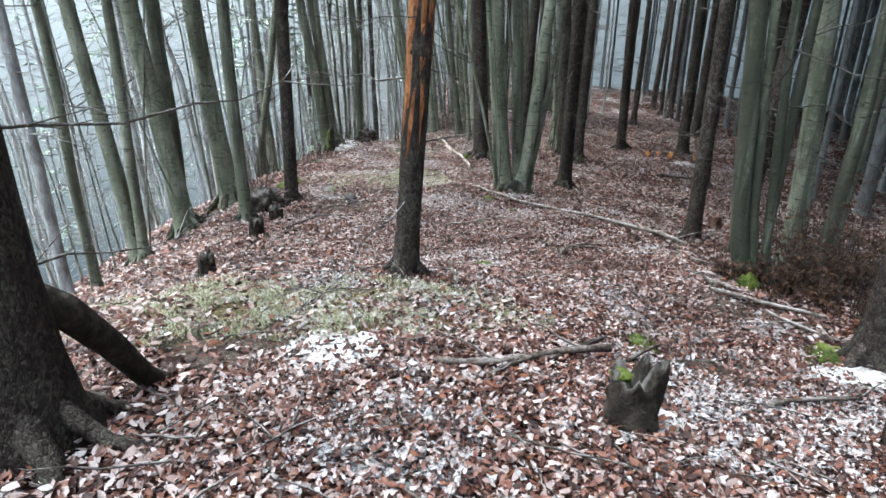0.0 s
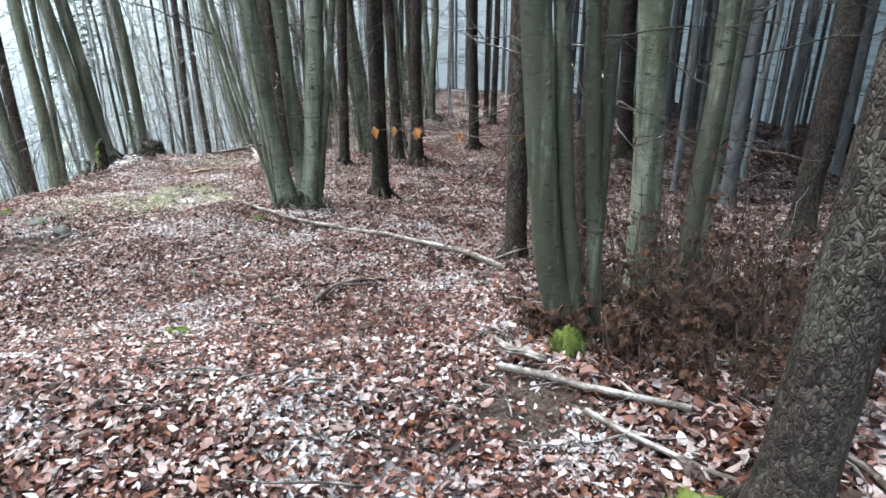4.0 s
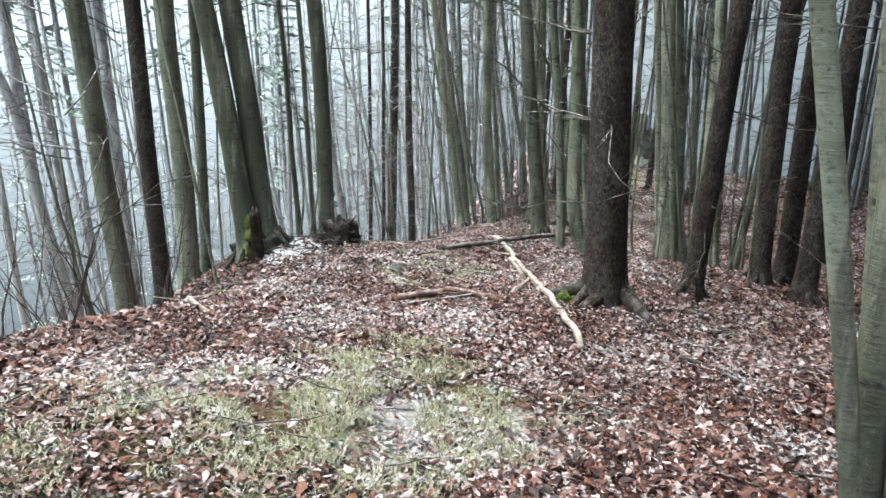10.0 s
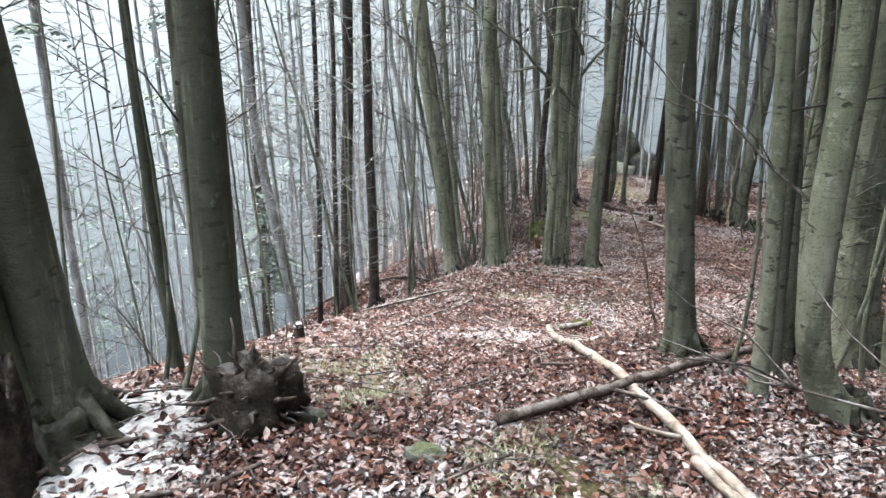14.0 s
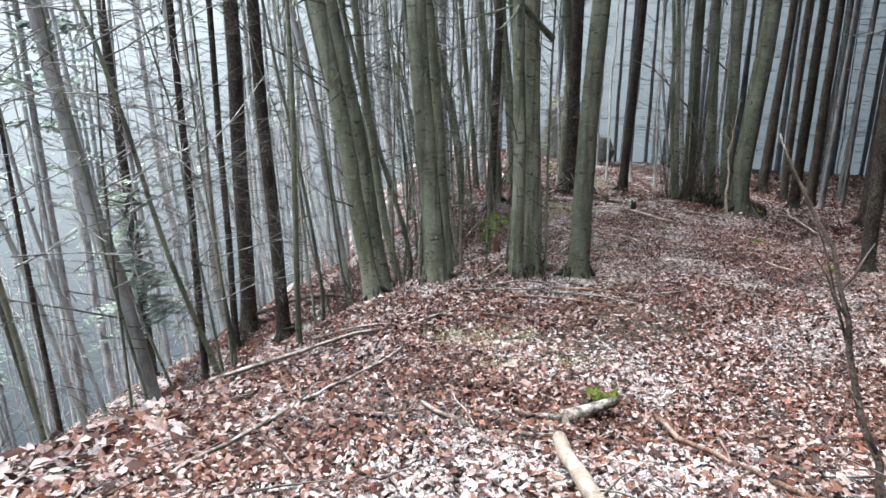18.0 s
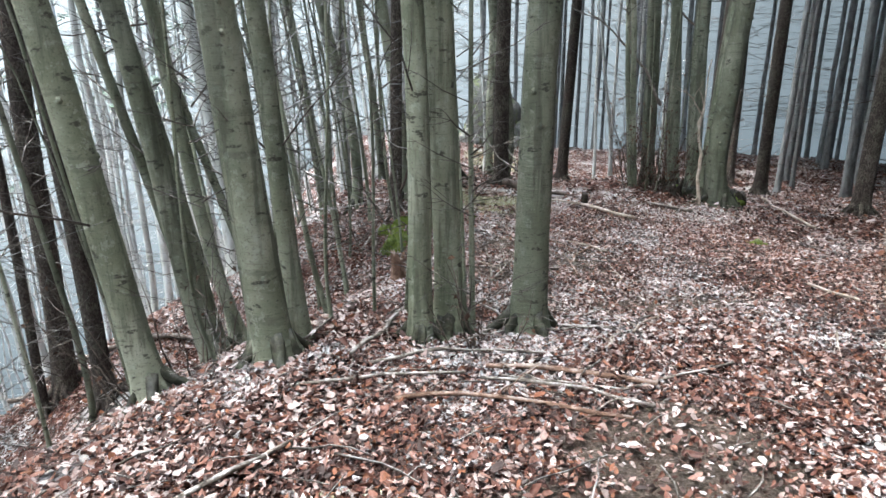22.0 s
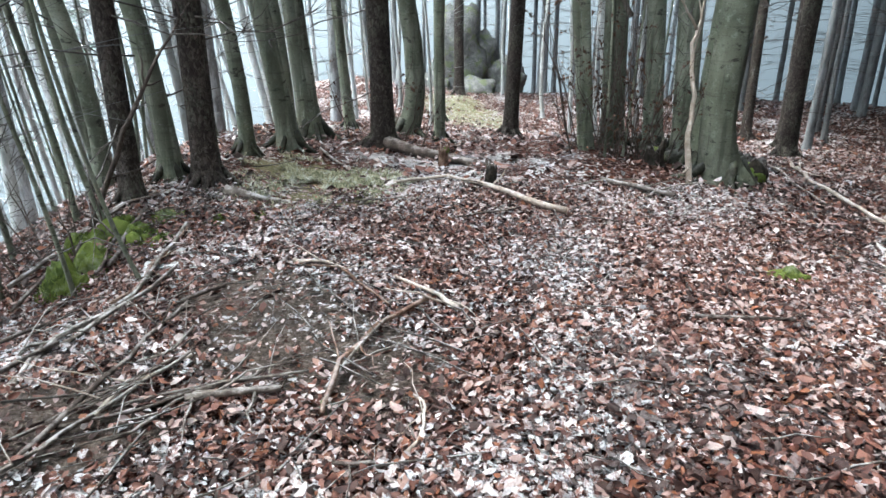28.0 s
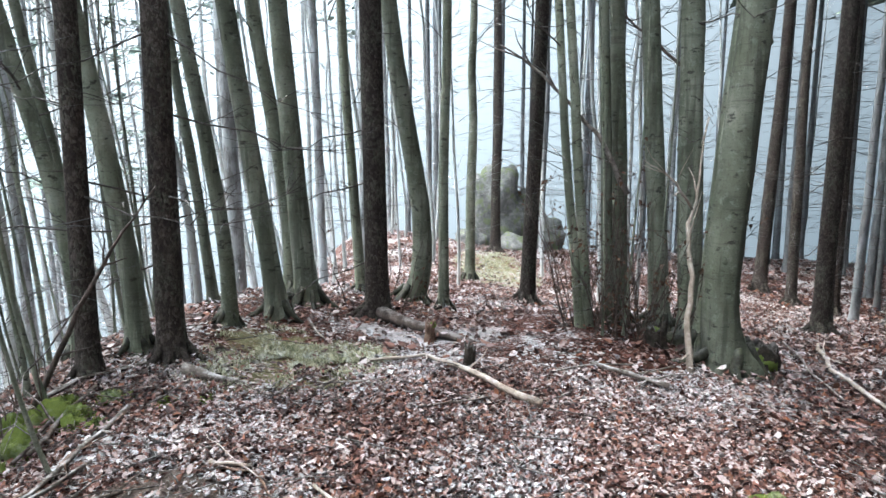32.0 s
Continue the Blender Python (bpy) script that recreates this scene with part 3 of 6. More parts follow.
def build_ground():
    xs, ys = spaced(-7.0, 11.0, 0.16, 700), spaced(-2.0, 42.0, 0.16, 700)
    gx, gy = np.meshgrid(xs, ys)
    z = ground(gx, gy)
    small = np.array([[noise.noise((x * 1.7, y * 1.7, 0.3)) * 0.03 + noise.noise((x * 6, y * 6, 2.0)) * 0.012 if abs(x) < 12 and -3 < y < 43 else 0.0 for x in xs] for y in ys])
    z = z + small
    nx, ny = len(xs), len(ys)
    me = bpy.data.meshes.new("ground")
    idx = np.arange(nx * ny).reshape(ny, nx)
    faces = np.stack([idx[:-1, :-1], idx[:-1, 1:], idx[1:, 1:], idx[1:, :-1]], -1).reshape(-1, 4)
    me.from_pydata(np.stack([gx, gy, z], -1).reshape(-1, 3).tolist(), [], faces.tolist())
    me.polygons.foreach_set("use_smooth", [True] * len(me.polygons))
    for name, spots in (("moss", GRASSY), ("bare", BARE)):
        layer = me.attributes.new(name, "FLOAT", "POINT")
        layer.data.foreach_set("value", inside(spots, gx, gy).reshape(-1).astype(np.float32))
    me.materials.append(SOIL)
    tagged(new("ground", me), "forest ridge of dark humus dusted with snow", "ground", "", "structure")


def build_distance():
    # An emitter in fog's place, which also lights the wood from all round.
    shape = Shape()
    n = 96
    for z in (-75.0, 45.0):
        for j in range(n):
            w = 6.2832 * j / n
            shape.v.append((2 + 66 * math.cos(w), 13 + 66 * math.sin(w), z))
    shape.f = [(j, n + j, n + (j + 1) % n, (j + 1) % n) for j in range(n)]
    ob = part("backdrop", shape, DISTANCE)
    tagged(ob, "glowing backdrop sheet standing in for pale grey fog", "fog", "", "structure")


build_ground()
build_distance()


# ---- trees ----
HEIGHTS = (-0.3, -0.1, 0.0, 0.05, 0.1, 0.17, 0.26, 0.38, 0.55, 0.8, 1.2, 1.7, 2.3, 3.0, 3.8, 4.8, 6.0, 7.5, 9.5, 12.0, 15.0)


def stem_line(lean, bend, height, seed, wobble):
    """Centre line of a trunk above its foot, with its lean, one bend and small irregular sways."""
    pts = []
    for h in (*[h for h in HEIGHTS if h < height - 1], height):
        far = min(h, 5.0) + 0.45 * max(h - 5.0, 0)
        x, y = lean[0] * far, lean[1] * far
        if bend and h > 0:
            hump = (h / bend[2]) * math.exp(1 - h / bend[2])
            x, y = x + bend[0] * hump, y + bend[1] * hump
        sway = wobble * min(max(h, 0), 4)
        x += sway * noise.noise((h * 0.45, seed * 1.37, 0.0))
        y += sway * noise.noise((h * 0.45, seed * 1.37, 9.0))
        pts.append(Vector((x, y, h)))
    return pts


def stem_radius(h, height, r, flare):
    return r * max(1 - 0.8 * max(h, 0) / height, 0.08) * (1.02 + flare * math.exp(-max(h, 0) / (0.06 + 0.9 * r)))


def point_on(pts, h):
    for a, b in zip(pts, pts[1:]):
        if a.z <= h <= b.z:
            return a.lerp(b, (h - a.z) / (b.z - a.z))
    return pts[-1]


def branch_mesh(name, length, r, mat, seed, droop, forks, kink=0.05):
    """A thin bare branch along x, and the side twigs that grow on it."""
    rnd = random.Random(seed)
    shape, sides = Shape(), Shape()
    line = wavy((0, 0, 0), (length, 0, -droop * length), 7, kink * length, rnd)
    shape.tube(line, [r * (1 - 0.85 * i / 6) for i in range(7)], 5, 0, 0, seed, False)
    for _ in range(forks):
        i = rnd.randint(1, 5)
        a = line[i]
        b = a + Vector((rnd.uniform(0.1, 0.45), rnd.uniform(-0.45, 0.45), rnd.uniform(-0.15, 0.25))) * length * 0.75
        sides.tube(wavy(a, b, 4, 0.03 * length, rnd), [r * 0.5, r * 0.4, r * 0.28, r * 0.12], 4, 0, 0, seed, False)
    return shape.mesh(name, mat), sides.mesh("twig_web", mat) if forks else None


def twig_crown_mesh(seed, low, high, reach, count, mat, rise, thick=0.008):
    """A loose web of fine bare twigs round a stem, from low to high."""
    rnd = random.Random(seed)
    shape = Shape()
    for _ in range(count):
        h = rnd.uniform(low, high)
        w = rnd.uniform(0, 6.2832)
        long = reach * rnd.uniform(0.4, 1.0) * (1 - 0.5 * (h - low) / (high - low))
        a = Vector((0, 0, h))
        b = a + Vector((math.cos(w) * long, math.sin(w) * long, rise * long * rnd.uniform(0.3, 1.3)))
        line = wavy(a, b, 5, long * 0.05, rnd)
        r = thick * rnd.uniform(0.7, 1.6)
        shape.tube(line, [r, r * 0.75, r * 0.55, r * 0.35, r * 0.12], 3, 0, 0, 0, False)
        for _ in range(3):
            p = line[rnd.randint(1, 3)]
            q = p + Vector((math.cos(w + rnd.uniform(-1, 1)), math.sin(w + rnd.uniform(-1, 1)), rnd.uniform(-0.1, 0.8) * rise)) * long * rnd.uniform(0.2, 0.5)
            shape.tube(wavy(p, q, 3, long * 0.03, rnd), [r * 0.5, r * 0.38, r * 0.1], 3, 0, 0, 0, False)
    return shape.mesh("twig_web", mat)


def needle_crown_mesh(seed, low, high, reach, whorls, steps=6, broad=0.45, mat=None):
    """Drooping boughs of needles, wide below and closing to the tip."""
    rnd = random.Random(seed)
    shape = Shape()
    for k in range(whorls):
        s = k / (whorls - 1)
        h = low + (high - low) * s
        long = reach * (1 - s) ** 0.8 + 0.15
        for _ in range(5 if s < 0.8 else 4):
            w = rnd.uniform(0, 6.2832)
            d = Vector((math.cos(w), math.sin(w), 0))
            side = Vector((-d.y, d.x, 0))
            for i in range(1, steps):
                u = i / steps
                p = Vector((0, 0, h)) + d * long * u + Vector((0, 0, -0.35 * long * u * u + rnd.uniform(-0.05, 0.05)))
                for sgn in (-1, 1):
                    size = long * broad * (1.1 - u) * rnd.uniform(0.7, 1.2) + 0.1
                    shape.leaf(p, (d * 0.75 + side * sgn * rnd.uniform(0.4, 1.0) + Vector((0, 0, rnd.uniform(-0.5, 0.0)))).normalized(), Vector((0, 0, 1)), size, -0.08, 1)
    return shape.mesh("crown", mat or NEEDLES, False)


DEAD_BRANCH = [branch_mesh("branch", L, r, TWIG, 20 + i, d, k) for i, (L, r, d, k) in enumerate(
    ((0.5, 0.006, 0.1, 2), (0.9, 0.006, 0.15, 4), (1.3, 0.008, 0.2, 5), (1.1, 0.007, -0.1, 4), (1.7, 0.009, 0.12, 7), (0.3, 0.007, 0.05, 0), (0.18, 0.007, -0.1, 0)))]
SNAGS = [twig_crown_mesh(40 + i, 1.4, 12.5, 1.5, 44, TWIG, -0.12, 0.008) for i in range(3)]
HAZED_SNAGS = [twig_crown_mesh(45 + i, 1.0, 12.5, 1.7, 50, HAZED_RIME, -0.1, 0.008) for i in range(2)]
# Mostly unseen crowns, made wide and dense to shade the ridge's right side.
CROWNS = [needle_crown_mesh(50 + i, 15.0, 24.0, 3.4, 12, 6, 0.6) for i in range(3)]
# Sparser crowns for trees by the path, so more light comes through.
THIN_CROWNS = [needle_crown_mesh(90 + i, 12.5, 22.0, 2.2, 9) for i in range(2)]
FINE_CROWNS = [needle_crown_mesh(55 + i, 8.0, 22.0, 1.7, 16, 10, 0.16, FROSTED_NEEDLES) for i in range(2)]
BEECH_TWIGS = [twig_crown_mesh(60 + i, 4.0, 16.0, 2.4, 40, TWIG, 0.7, 0.012) for i in range(4)]
FAR_TWIGS = [twig_crown_mesh(65 + i, 4.0, 16.0, 2.4, 26, HAZED_RIME, 0.7, 0.01) for i in range(3)]
LOW_TWIGS = [twig_crown_mesh(70 + i, 0.6, 9.0, 1.8, 48, HAZED_RIME, 0.45, 0.007) for i in range(3)]
BOUGHS = [branch_mesh("limb", L, r, BEECH, 80 + i, -0.9, 7, 0.06) for i, (L, r) in enumerate(((2.6, 0.045), (3.4, 0.055), (2.0, 0.035)))]
COUNT = [0]


def trunk_part(owner, pts, r, height, flare, mat, n, name="trunk", lobes=0.14):
    COUNT[0] += 1
    shape = Shape().tube(pts, [stem_radius(p.z, height, r, flare) for p in pts], n, 0.07, lobes, COUNT[0])
    return part(name, shape, mat, owner)


def knots(shape, pts, height, r, flare, seed, count):
    """Swollen branch scars on a smooth stem."""
    rnd = random.Random(seed)
    for _ in range(count):
        h = rnd.uniform(0.5, 6.0)
        p, w = point_on(pts, h), rnd.uniform(0, 6.2832)
        q = stem_radius(h, height, r, flare)
        shape.lump((p.x + math.cos(w) * q * 0.92, p.y + math.sin(w) * q * 0.92, h), 0.16 * q + 0.004, 0.16 * q + 0.004, 0.2 * q + 0.005, seed, 0.3, 1.6, 5, 7, -1)


# the camera's line along the ridge, sampled from its path: x at each y
CAMERA_LINE = ((-5, 0, 0.8, 3, 5, 6.5, 8.4, 9.8, 12, 13.7, 16, 18, 20, 21.5, 22.5, 23.5, 24.3, 40), (0.45, 0.45, 1.15, 1.63, 1.51, 1.02, 0.39, -0.08, -0.46, -1.03, -1.09, -0.73, -0.35, 0.73, 1.76, 2.13, 2.88, 2.88))


def hang_branch(owner, at, branch, tilt, turn):
    """A dead branch on a trunk, unless it would reach over the camera's line."""
    me, sides = branch
    m = Matrix.Translation(at) @ pose(0, 0, 0, 0, tilt, turn)
    for v in (0.5, 1.0):
        tip = owner.location + m @ (Vector(me.vertices[30].co) * v)
        if abs(tip.x - float(smooth(tip.y, *CAMERA_LINE))) < 0.65 and tip.z - floor_z(tip.x, tip.y) < 2.3:
            return
    ob = part("branch", me, TWIG, owner)
    ob.matrix_basis = m
    if sides:
        tagged(part("twig_web", sides, TWIG, ob), kind="stuff")


def root_flare(owner, ox, oy, r, mat, rnd, count):
    """Buttress roots that leave the foot of a trunk and dive into the litter."""
    turn = rnd.uniform(0, 6.28)
    cx, cy, cz = owner.location
    for k in range(count):
        w = turn + 6.2832 * (k + rnd.uniform(-0.3, 0.3)) / count
        far, pts, rad = r * rnd.uniform(2.2, 4.2) + 0.05, [], []
        thick = r * rnd.uniform(0.32, 0.48)
        for i in range(6):
            s = i / 5
            w += rnd.uniform(-0.12, 0.12)
            d = r * 0.72 + (far - r * 0.72) * s
            x, y = ox + math.cos(w) * d, oy + math.sin(w) * d
            lift = (0.05 + 1.25 * r) * (1 - s) ** 2.4 + 0.012 - 0.05 * s
            pts.append((x, y, floor_z(cx + x, cy + y) - cz + lift))
            rad.append(thick * (1 - 0.68 * s))
        part("root", Shape().tube(pts, rad, 8, 0.3, 0, k), mat, owner)


def spruce(x, y, r, lx=0.0, ly=0.0, bend=None, near=True, label="", height=0, hazed=False):
    rnd = random.Random(int(x * 131 + y * 977))
    height = height or rnd.uniform(21, 24)
    z = floor_z(x, y)
    owner = thing("spruce_tree", x, y, z, label or "tall spruce with scaly grey-brown bark and dead lower branches", "tree", "spruces on the ridge")
    pts = stem_line((lx, ly), bend, height, x + y, 0.012)
    # Far trunks take the bark that has haze painted in.
    trunk_part(owner, pts, r, height, 0.42 if near else 0.35, HAZED_SPRUCE if hazed else SPRUCE if near else GREY_SPRUCE, 24 if near else 8, "trunk", 0.13)
    if near:
        root_flare(owner, 0, 0, r * 0.9, SPRUCE, rnd, 7)
    if near:
        for _ in range(30):
            h = rnd.uniform(0.6, 7.0)
            hang_branch(owner, point_on(pts, h), rnd.choice(DEAD_BRANCH), rnd.uniform(-15, 18), rnd.uniform(0, 360))
    else:
        ob = tagged(part("branch_web", rnd.choice(HAZED_SNAGS if hazed else SNAGS), TWIG, owner), kind="stuff")
        ob.matrix_basis = pose(0, 0, 0, 0, 0, rnd.uniform(0, 360)) @ Matrix.Diagonal((1, 1, rnd.uniform(0.9, 1.1), 1))
    ob = part("crown", rnd.choice(FINE_CROWNS if hazed else THIN_CROWNS if near and x < 2.7 else CROWNS), NEEDLES, owner)
    ob.matrix_basis = Matrix.Translation(point_on(pts, 10) - Vector((0, 0, 10))) @ pose(0, 0, 0, 0, 0, rnd.uniform(0, 360)) @ Matrix.Diagonal((1, 1, height / 22, 1))
    return owner


def beech_stem(owner, ox, oy, r, lx, ly, bend, near, rnd, name="trunk", height=0, bark=None):
    height = height or rnd.uniform(13, 17)
    pts = [p + Vector((ox, oy, 0)) for p in stem_line((lx, ly), bend, height, ox + oy + r * 50 + owner.location.x, 0.03 if near else 0.05)]
    flare = 0.55 if r > 0.06 else 0.35
    COUNT[0] += 1
    shape = Shape().tube(pts, [stem_radius(p.z, height, r, flare) for p in pts], 18 if near and r > 0.05 else 8, 0.1, 0.15, COUNT[0])
    if near and r > 0.04:
        knots(shape, pts, height, r, flare, COUNT[0], 14)
    part(name, shape, bark or (BEECH if near else HAZED_BEECH), owner)
    if near and r > 0.06:
        root_flare(owner, ox, oy, r, WOOD["foot"], rnd, 6)
    top = point_on(pts, 8) - Vector((0, 0, 8))
    if near:
        for _ in range(3):
            h = rnd.uniform(5.2, height - 3)
            me, sides = rnd.choice(BOUGHS)
            ob = part("limb", me, BEECH, owner)
            tagged(part("twig_web", sides, BEECH, ob), kind="stuff")
            ob.matrix_basis = Matrix.Translation(point_on(pts, h)) @ pose(0, 0, 0, 0, 0, rnd.uniform(0, 360)) @ Matrix.Diagonal((0.6 + r * 3, 0.6 + r * 3, 0.6 + r * 3, 1))
        for _ in range(6 if r < 0.09 else 3):
            h = rnd.uniform(0.9, 4.8)
            hang_branch(owner, point_on(pts, h), rnd.choice(DEAD_BRANCH), rnd.uniform(-45, -5), rnd.uniform(0, 360))
    ob = tagged(part("twig_web", rnd.choice(BEECH_TWIGS if near or height < 9 else FAR_TWIGS), TWIG, owner), kind="stuff")
    ob.matrix_basis = Matrix.Translation(top) @ pose(0, 0, 0, 0, 0, rnd.uniform(0, 360)) @ Matrix.Diagonal((min(0.8, height / 16), min(0.8, height / 16), height / 16, 1))
    return pts


def beech(x, y, r, lx=0.0, ly=0.0, bend=None, near=True, label="", height=0, low=False, bark=None):
    rnd = random.Random(int(x * 171 + y * 877))
    owner = thing("beech_tree", x, y, floor_z(x, y), label or ("bare beech with smooth grey-green bark" if r > 0.05 else "thin bare young beech with grey bark"), "tree", "beeches on the ridge")
    beech_stem(owner, 0, 0, r, lx, ly, bend, near, rnd, "trunk", height, bark)
    if low:
        ob = tagged(part("low_twig_web", rnd.choice(LOW_TWIGS), TWIG, owner), kind="stuff")
        ob.matrix_basis = pose(0, 0, 0, 0, 0, rnd.uniform(0, 360))
    return owner


def clump(x, y, stems, label, mound=0.0, bark=None):
    """Several beech stems that share one stool."""
    owner = thing("beech_clump", x, y, floor_z(x, y), label, "tree", "beech clumps on the ridge")
    rnd = random.Random(int(x * 71 + y * 377))
    for sx, sy, r, lx, *rest in stems:
        beech_stem(owner, sx - x, sy - y, r, lx, rest[0] if rest else 0.0, rest[1] if len(rest) > 1 else None, True, rnd, "stem", 0, bark)
    if mound:
        shape = Shape().lump((0, 0, -0.06), mound * 1.1, mound * 0.95, mound * 0.8, x, 0.38, 1.9, 22, 44)
        part("stool", shape, WOOD["foot"], owner, "dark mossy rotting root stool")
    return owner


# the scraped spruce at the start of the path
orange = spruce(-0.23, 4.64, 0.087, 0.073, -0.015, label="slim spruce whose upper bark is scraped to orange wood")
bare = stem_line((0.073, -0.015), None, 20, 4.41, 0.012)
line = [point_on(bare, 0.95 + 5.5 * i / 20) for i in range(21)]
part("bare_wood", Shape().tube(line, [stem_radius(p.z, 20, 0.0905 * (0.93 + 0.07 * min(1, i / 4)), 0.5) for i, p in enumerate(line)], 24, 0.14, 0, 3), STRIPPED, orange, "trunk stretch scraped to orange wood")
# spruces beside the path
spruce(2.92, 3.93, 0.105, 0.042, -0.009)
spruce(3.90, 3.81, 0.16, -0.049, 0.010, label="stout old spruce with flaking grey-brown bark and spreading roots")
spruce(3.45, 7.28, 0.087, 0.05, 0.0, label="leaning spruce with lichen on its dark bark")
spruce(3.18, 8.00, 0.09, -0.016, 0.002)
spruce(2.26, 12.21, 0.119, -0.003, -0.000)
spruce(3.38, 16.99, 0.120, 0.014, 0.001)
spruce(6.17, 15.55, 0.135, -0.048, -0.002)
spruce(7.54, 21.22, 0.170, -0.024, -0.001)
spruce(9.80, 20.35, 0.210, -0.067, -0.003)
spruce(7.14, 9.38, 0.142, 0.008, -0.002)
spruce(8.49, 9.93, 0.134, 0.012, -0.002)
spruce(1.79, 15.72, 0.095, 0.037, -0.004)
spruce(-4.84, 17.58, 0.116, 0.005, 0.000)
spruce(-3.90, 29.43, 0.145, 0.030, -0.001)
spruce(-3.04, 28.41, 0.111, -0.022, 0.000)
spruce(0.80, 14.60, 0.160, -0.05, -0.003, label="stout spruce with dark bark and snow-dusted spreading roots")
spruce(3.04, 17.46, 0.111, -0.040, -0.003)
spruce(3.54, 17.99, 0.125, -0.024, -0.002)
spruce(-4.08, 29.08, 0.061, 0.016, -0.002)
spruce(1.13, 29.29, 0.098, 0.019, -0.001, label="dark spruce with a pale root running over the moss")
spruce(0.64, 29.03, 0.076, 0.026, -0.002)
spruce(2.60, 31.23, 0.119, -0.002, 0.000, label="dark spruce with one thick root across the path edge")
spruce(4.77, 34.43, 0.114, 0.038, -0.002)
spruce(12.74, 39.00, 0.159, -0.004, 0.000)
spruce(12.52, 41.79, 0.170, 0.040, -0.002)
spruce(12.60, 40.38, 0.129, -0.015, 0.001)
spruce(4.51, 24.48, 0.075, -0.054, 0.020)
spruce(8.18, 29.78, 0.131, 0.010, -0.004)
spruce(10.30, 29.32, 0.161, -0.029, 0.011)
spruce(-1.62, 2.25, 0.179, 0.014, 0.000, label="dark old spruce with arching surface roots")
spruce(-2.35, 9.92, 0.097, 0.032, 0.000)
spruce(5.74, 21.95, 0.150, -0.030)
spruce(9.30, 25.20, 0.160)
spruce(-6.20, 30.30, 0.100)
spruce(-4.00, 26.90, 0.055, 0.012)
spruce(5.70, 44.80, 0.150)
spruce(8.60, 33.00, 0.120)

# beeches and their clumps
clump(2.96, 5.73, [(2.89, 5.70, 0.080, -0.145, 0.020, (-0.09, 0.01, 0.6)), (2.95, 5.69, 0.045, -0.108, 0.024, (-0.06, 0.01, 1.0)), (2.99, 5.72, 0.045, -0.076, 0.017, (0.03, -0.01, 0.4)), (3.03, 5.77, 0.040, -0.011, 0.002, (-0.02, 0.0, 0.8))],
      "clump of dark grey-green beech stems grown from one mossy foot", 0.19, WET_BEECH)
clump(1.12, 10.55, [(0.85, 10.51, 0.024, -0.232, -0.023, (0.05, 0.01, 0.8)), (0.88, 10.58, 0.044, -0.078, -0.008), (1.05, 10.50, 0.104, -0.096, -0.009, (-0.04, 0.0, 0.6)), (1.20, 10.66, 0.086, -0.058, -0.006, (0.02, 0.0, 0.4)),
                    (1.24, 10.55, 0.095, 0.104, 0.010, (0.04, 0.0, 0.8)), (1.38, 10.57, 0.040, 0.131, 0.013), (1.36, 10.66, 0.030, 0.09, 0.05, (0.06, 0.0, 0.4)), (1.02, 10.75, 0.060, -0.130, 0.010)],
      "large clump of grey-green beech stems with a dark stool", 0.29)
clump(-2.84, 16.26, [(-2.90, 16.16, 0.121, -0.115, -0.008), (-2.78, 16.35, 0.125, -0.088, -0.006)],
      "two leaning dark wet beech stems on a snowy root mound", 0.30, WET_BEECH)
clump(0.80, 17.11, [(0.57, 17.07, 0.048, -0.09, -0.004, (0.03, 0.00, 0.9)), (0.79, 17.37, 0.042, -0.076, -0.003), (0.96, 16.89, 0.078, -0.116, -0.004, (-0.20, -0.01, 0.6))],
      "clump of young beech stems with a crooked foot")
clump(2.04, 18.94, [(1.07, 17.67, 0.066, -0.122, -0.005), (2.39, 20.18, 0.073, -0.110, -0.004), (2.39, 19.30, 0.182, -0.107, -0.004), (2.30, 18.59, 0.058, -0.114, -0.004)],
      "dense clump of bare beech stems")
clump(-0.49, 24.12, [(-0.53, 24.05, 0.106, -0.052, 0.007), (-0.40, 24.40, 0.060, -0.063, 0.008)],
      "pair of grown-together grey beech stems")
clump(0.45, 24.29, [(0.34, 24.21, 0.069, -0.016, 0.002), (0.55, 24.36, 0.088, -0.034, 0.004)],
      "pair of pale grey beech stems standing close")
clump(5.64, 30.36, [(5.71, 29.77, 0.152, 0.020, -0.001, (-0.16, 0.01, 0.8)), (5.64, 30.19, 0.100, 0.054, -0.003), (5.71, 30.58, 0.123, -0.069, 0.004), (5.50, 30.89, 0.099, -0.079, 0.005)],
      "clump of grey beech stems with a swollen mossy foot", 0.30)
clump(4.80, 30.70, [(5.08, 30.95, 0.082, -0.039, 0.002), (4.91, 30.76, 0.057, -0.045, 0.003), (4.66, 30.59, 0.049, -0.084, 0.005), (4.56, 30.50, 0.043, -0.099, 0.006)],
      "thicket of thin beech stems with withered leaves")
clump(-1.05, 25.30, [(-1.05, 25.20, 0.080, -0.157, 0.020, (-0.06, 0.01, 0.6)), (-0.92, 25.60, 0.052, -0.112, 0.014, (-0.14, 0.02, 1.7)), (-0.85, 25.70, 0.034, -0.207, 0.026, (0.12, -0.03, 0.6)), (-1.22, 25.60, 0.040, -0.20, 0.0)],
      "beech stems rising from a dark stool on the slope", 0.20)
beech(3.82, 6.80, 0.108, -0.05, 0.005)
beech(4.55, 7.30, 0.060, 0.03, 0.0)
beech(4.70, 7.60, 0.045, -0.02, 0.0)
beech(4.95, 8.10, 0.050, 0.05, 0.0)
beech(4.30, 7.05, 0.030, 0.06, 0.0)
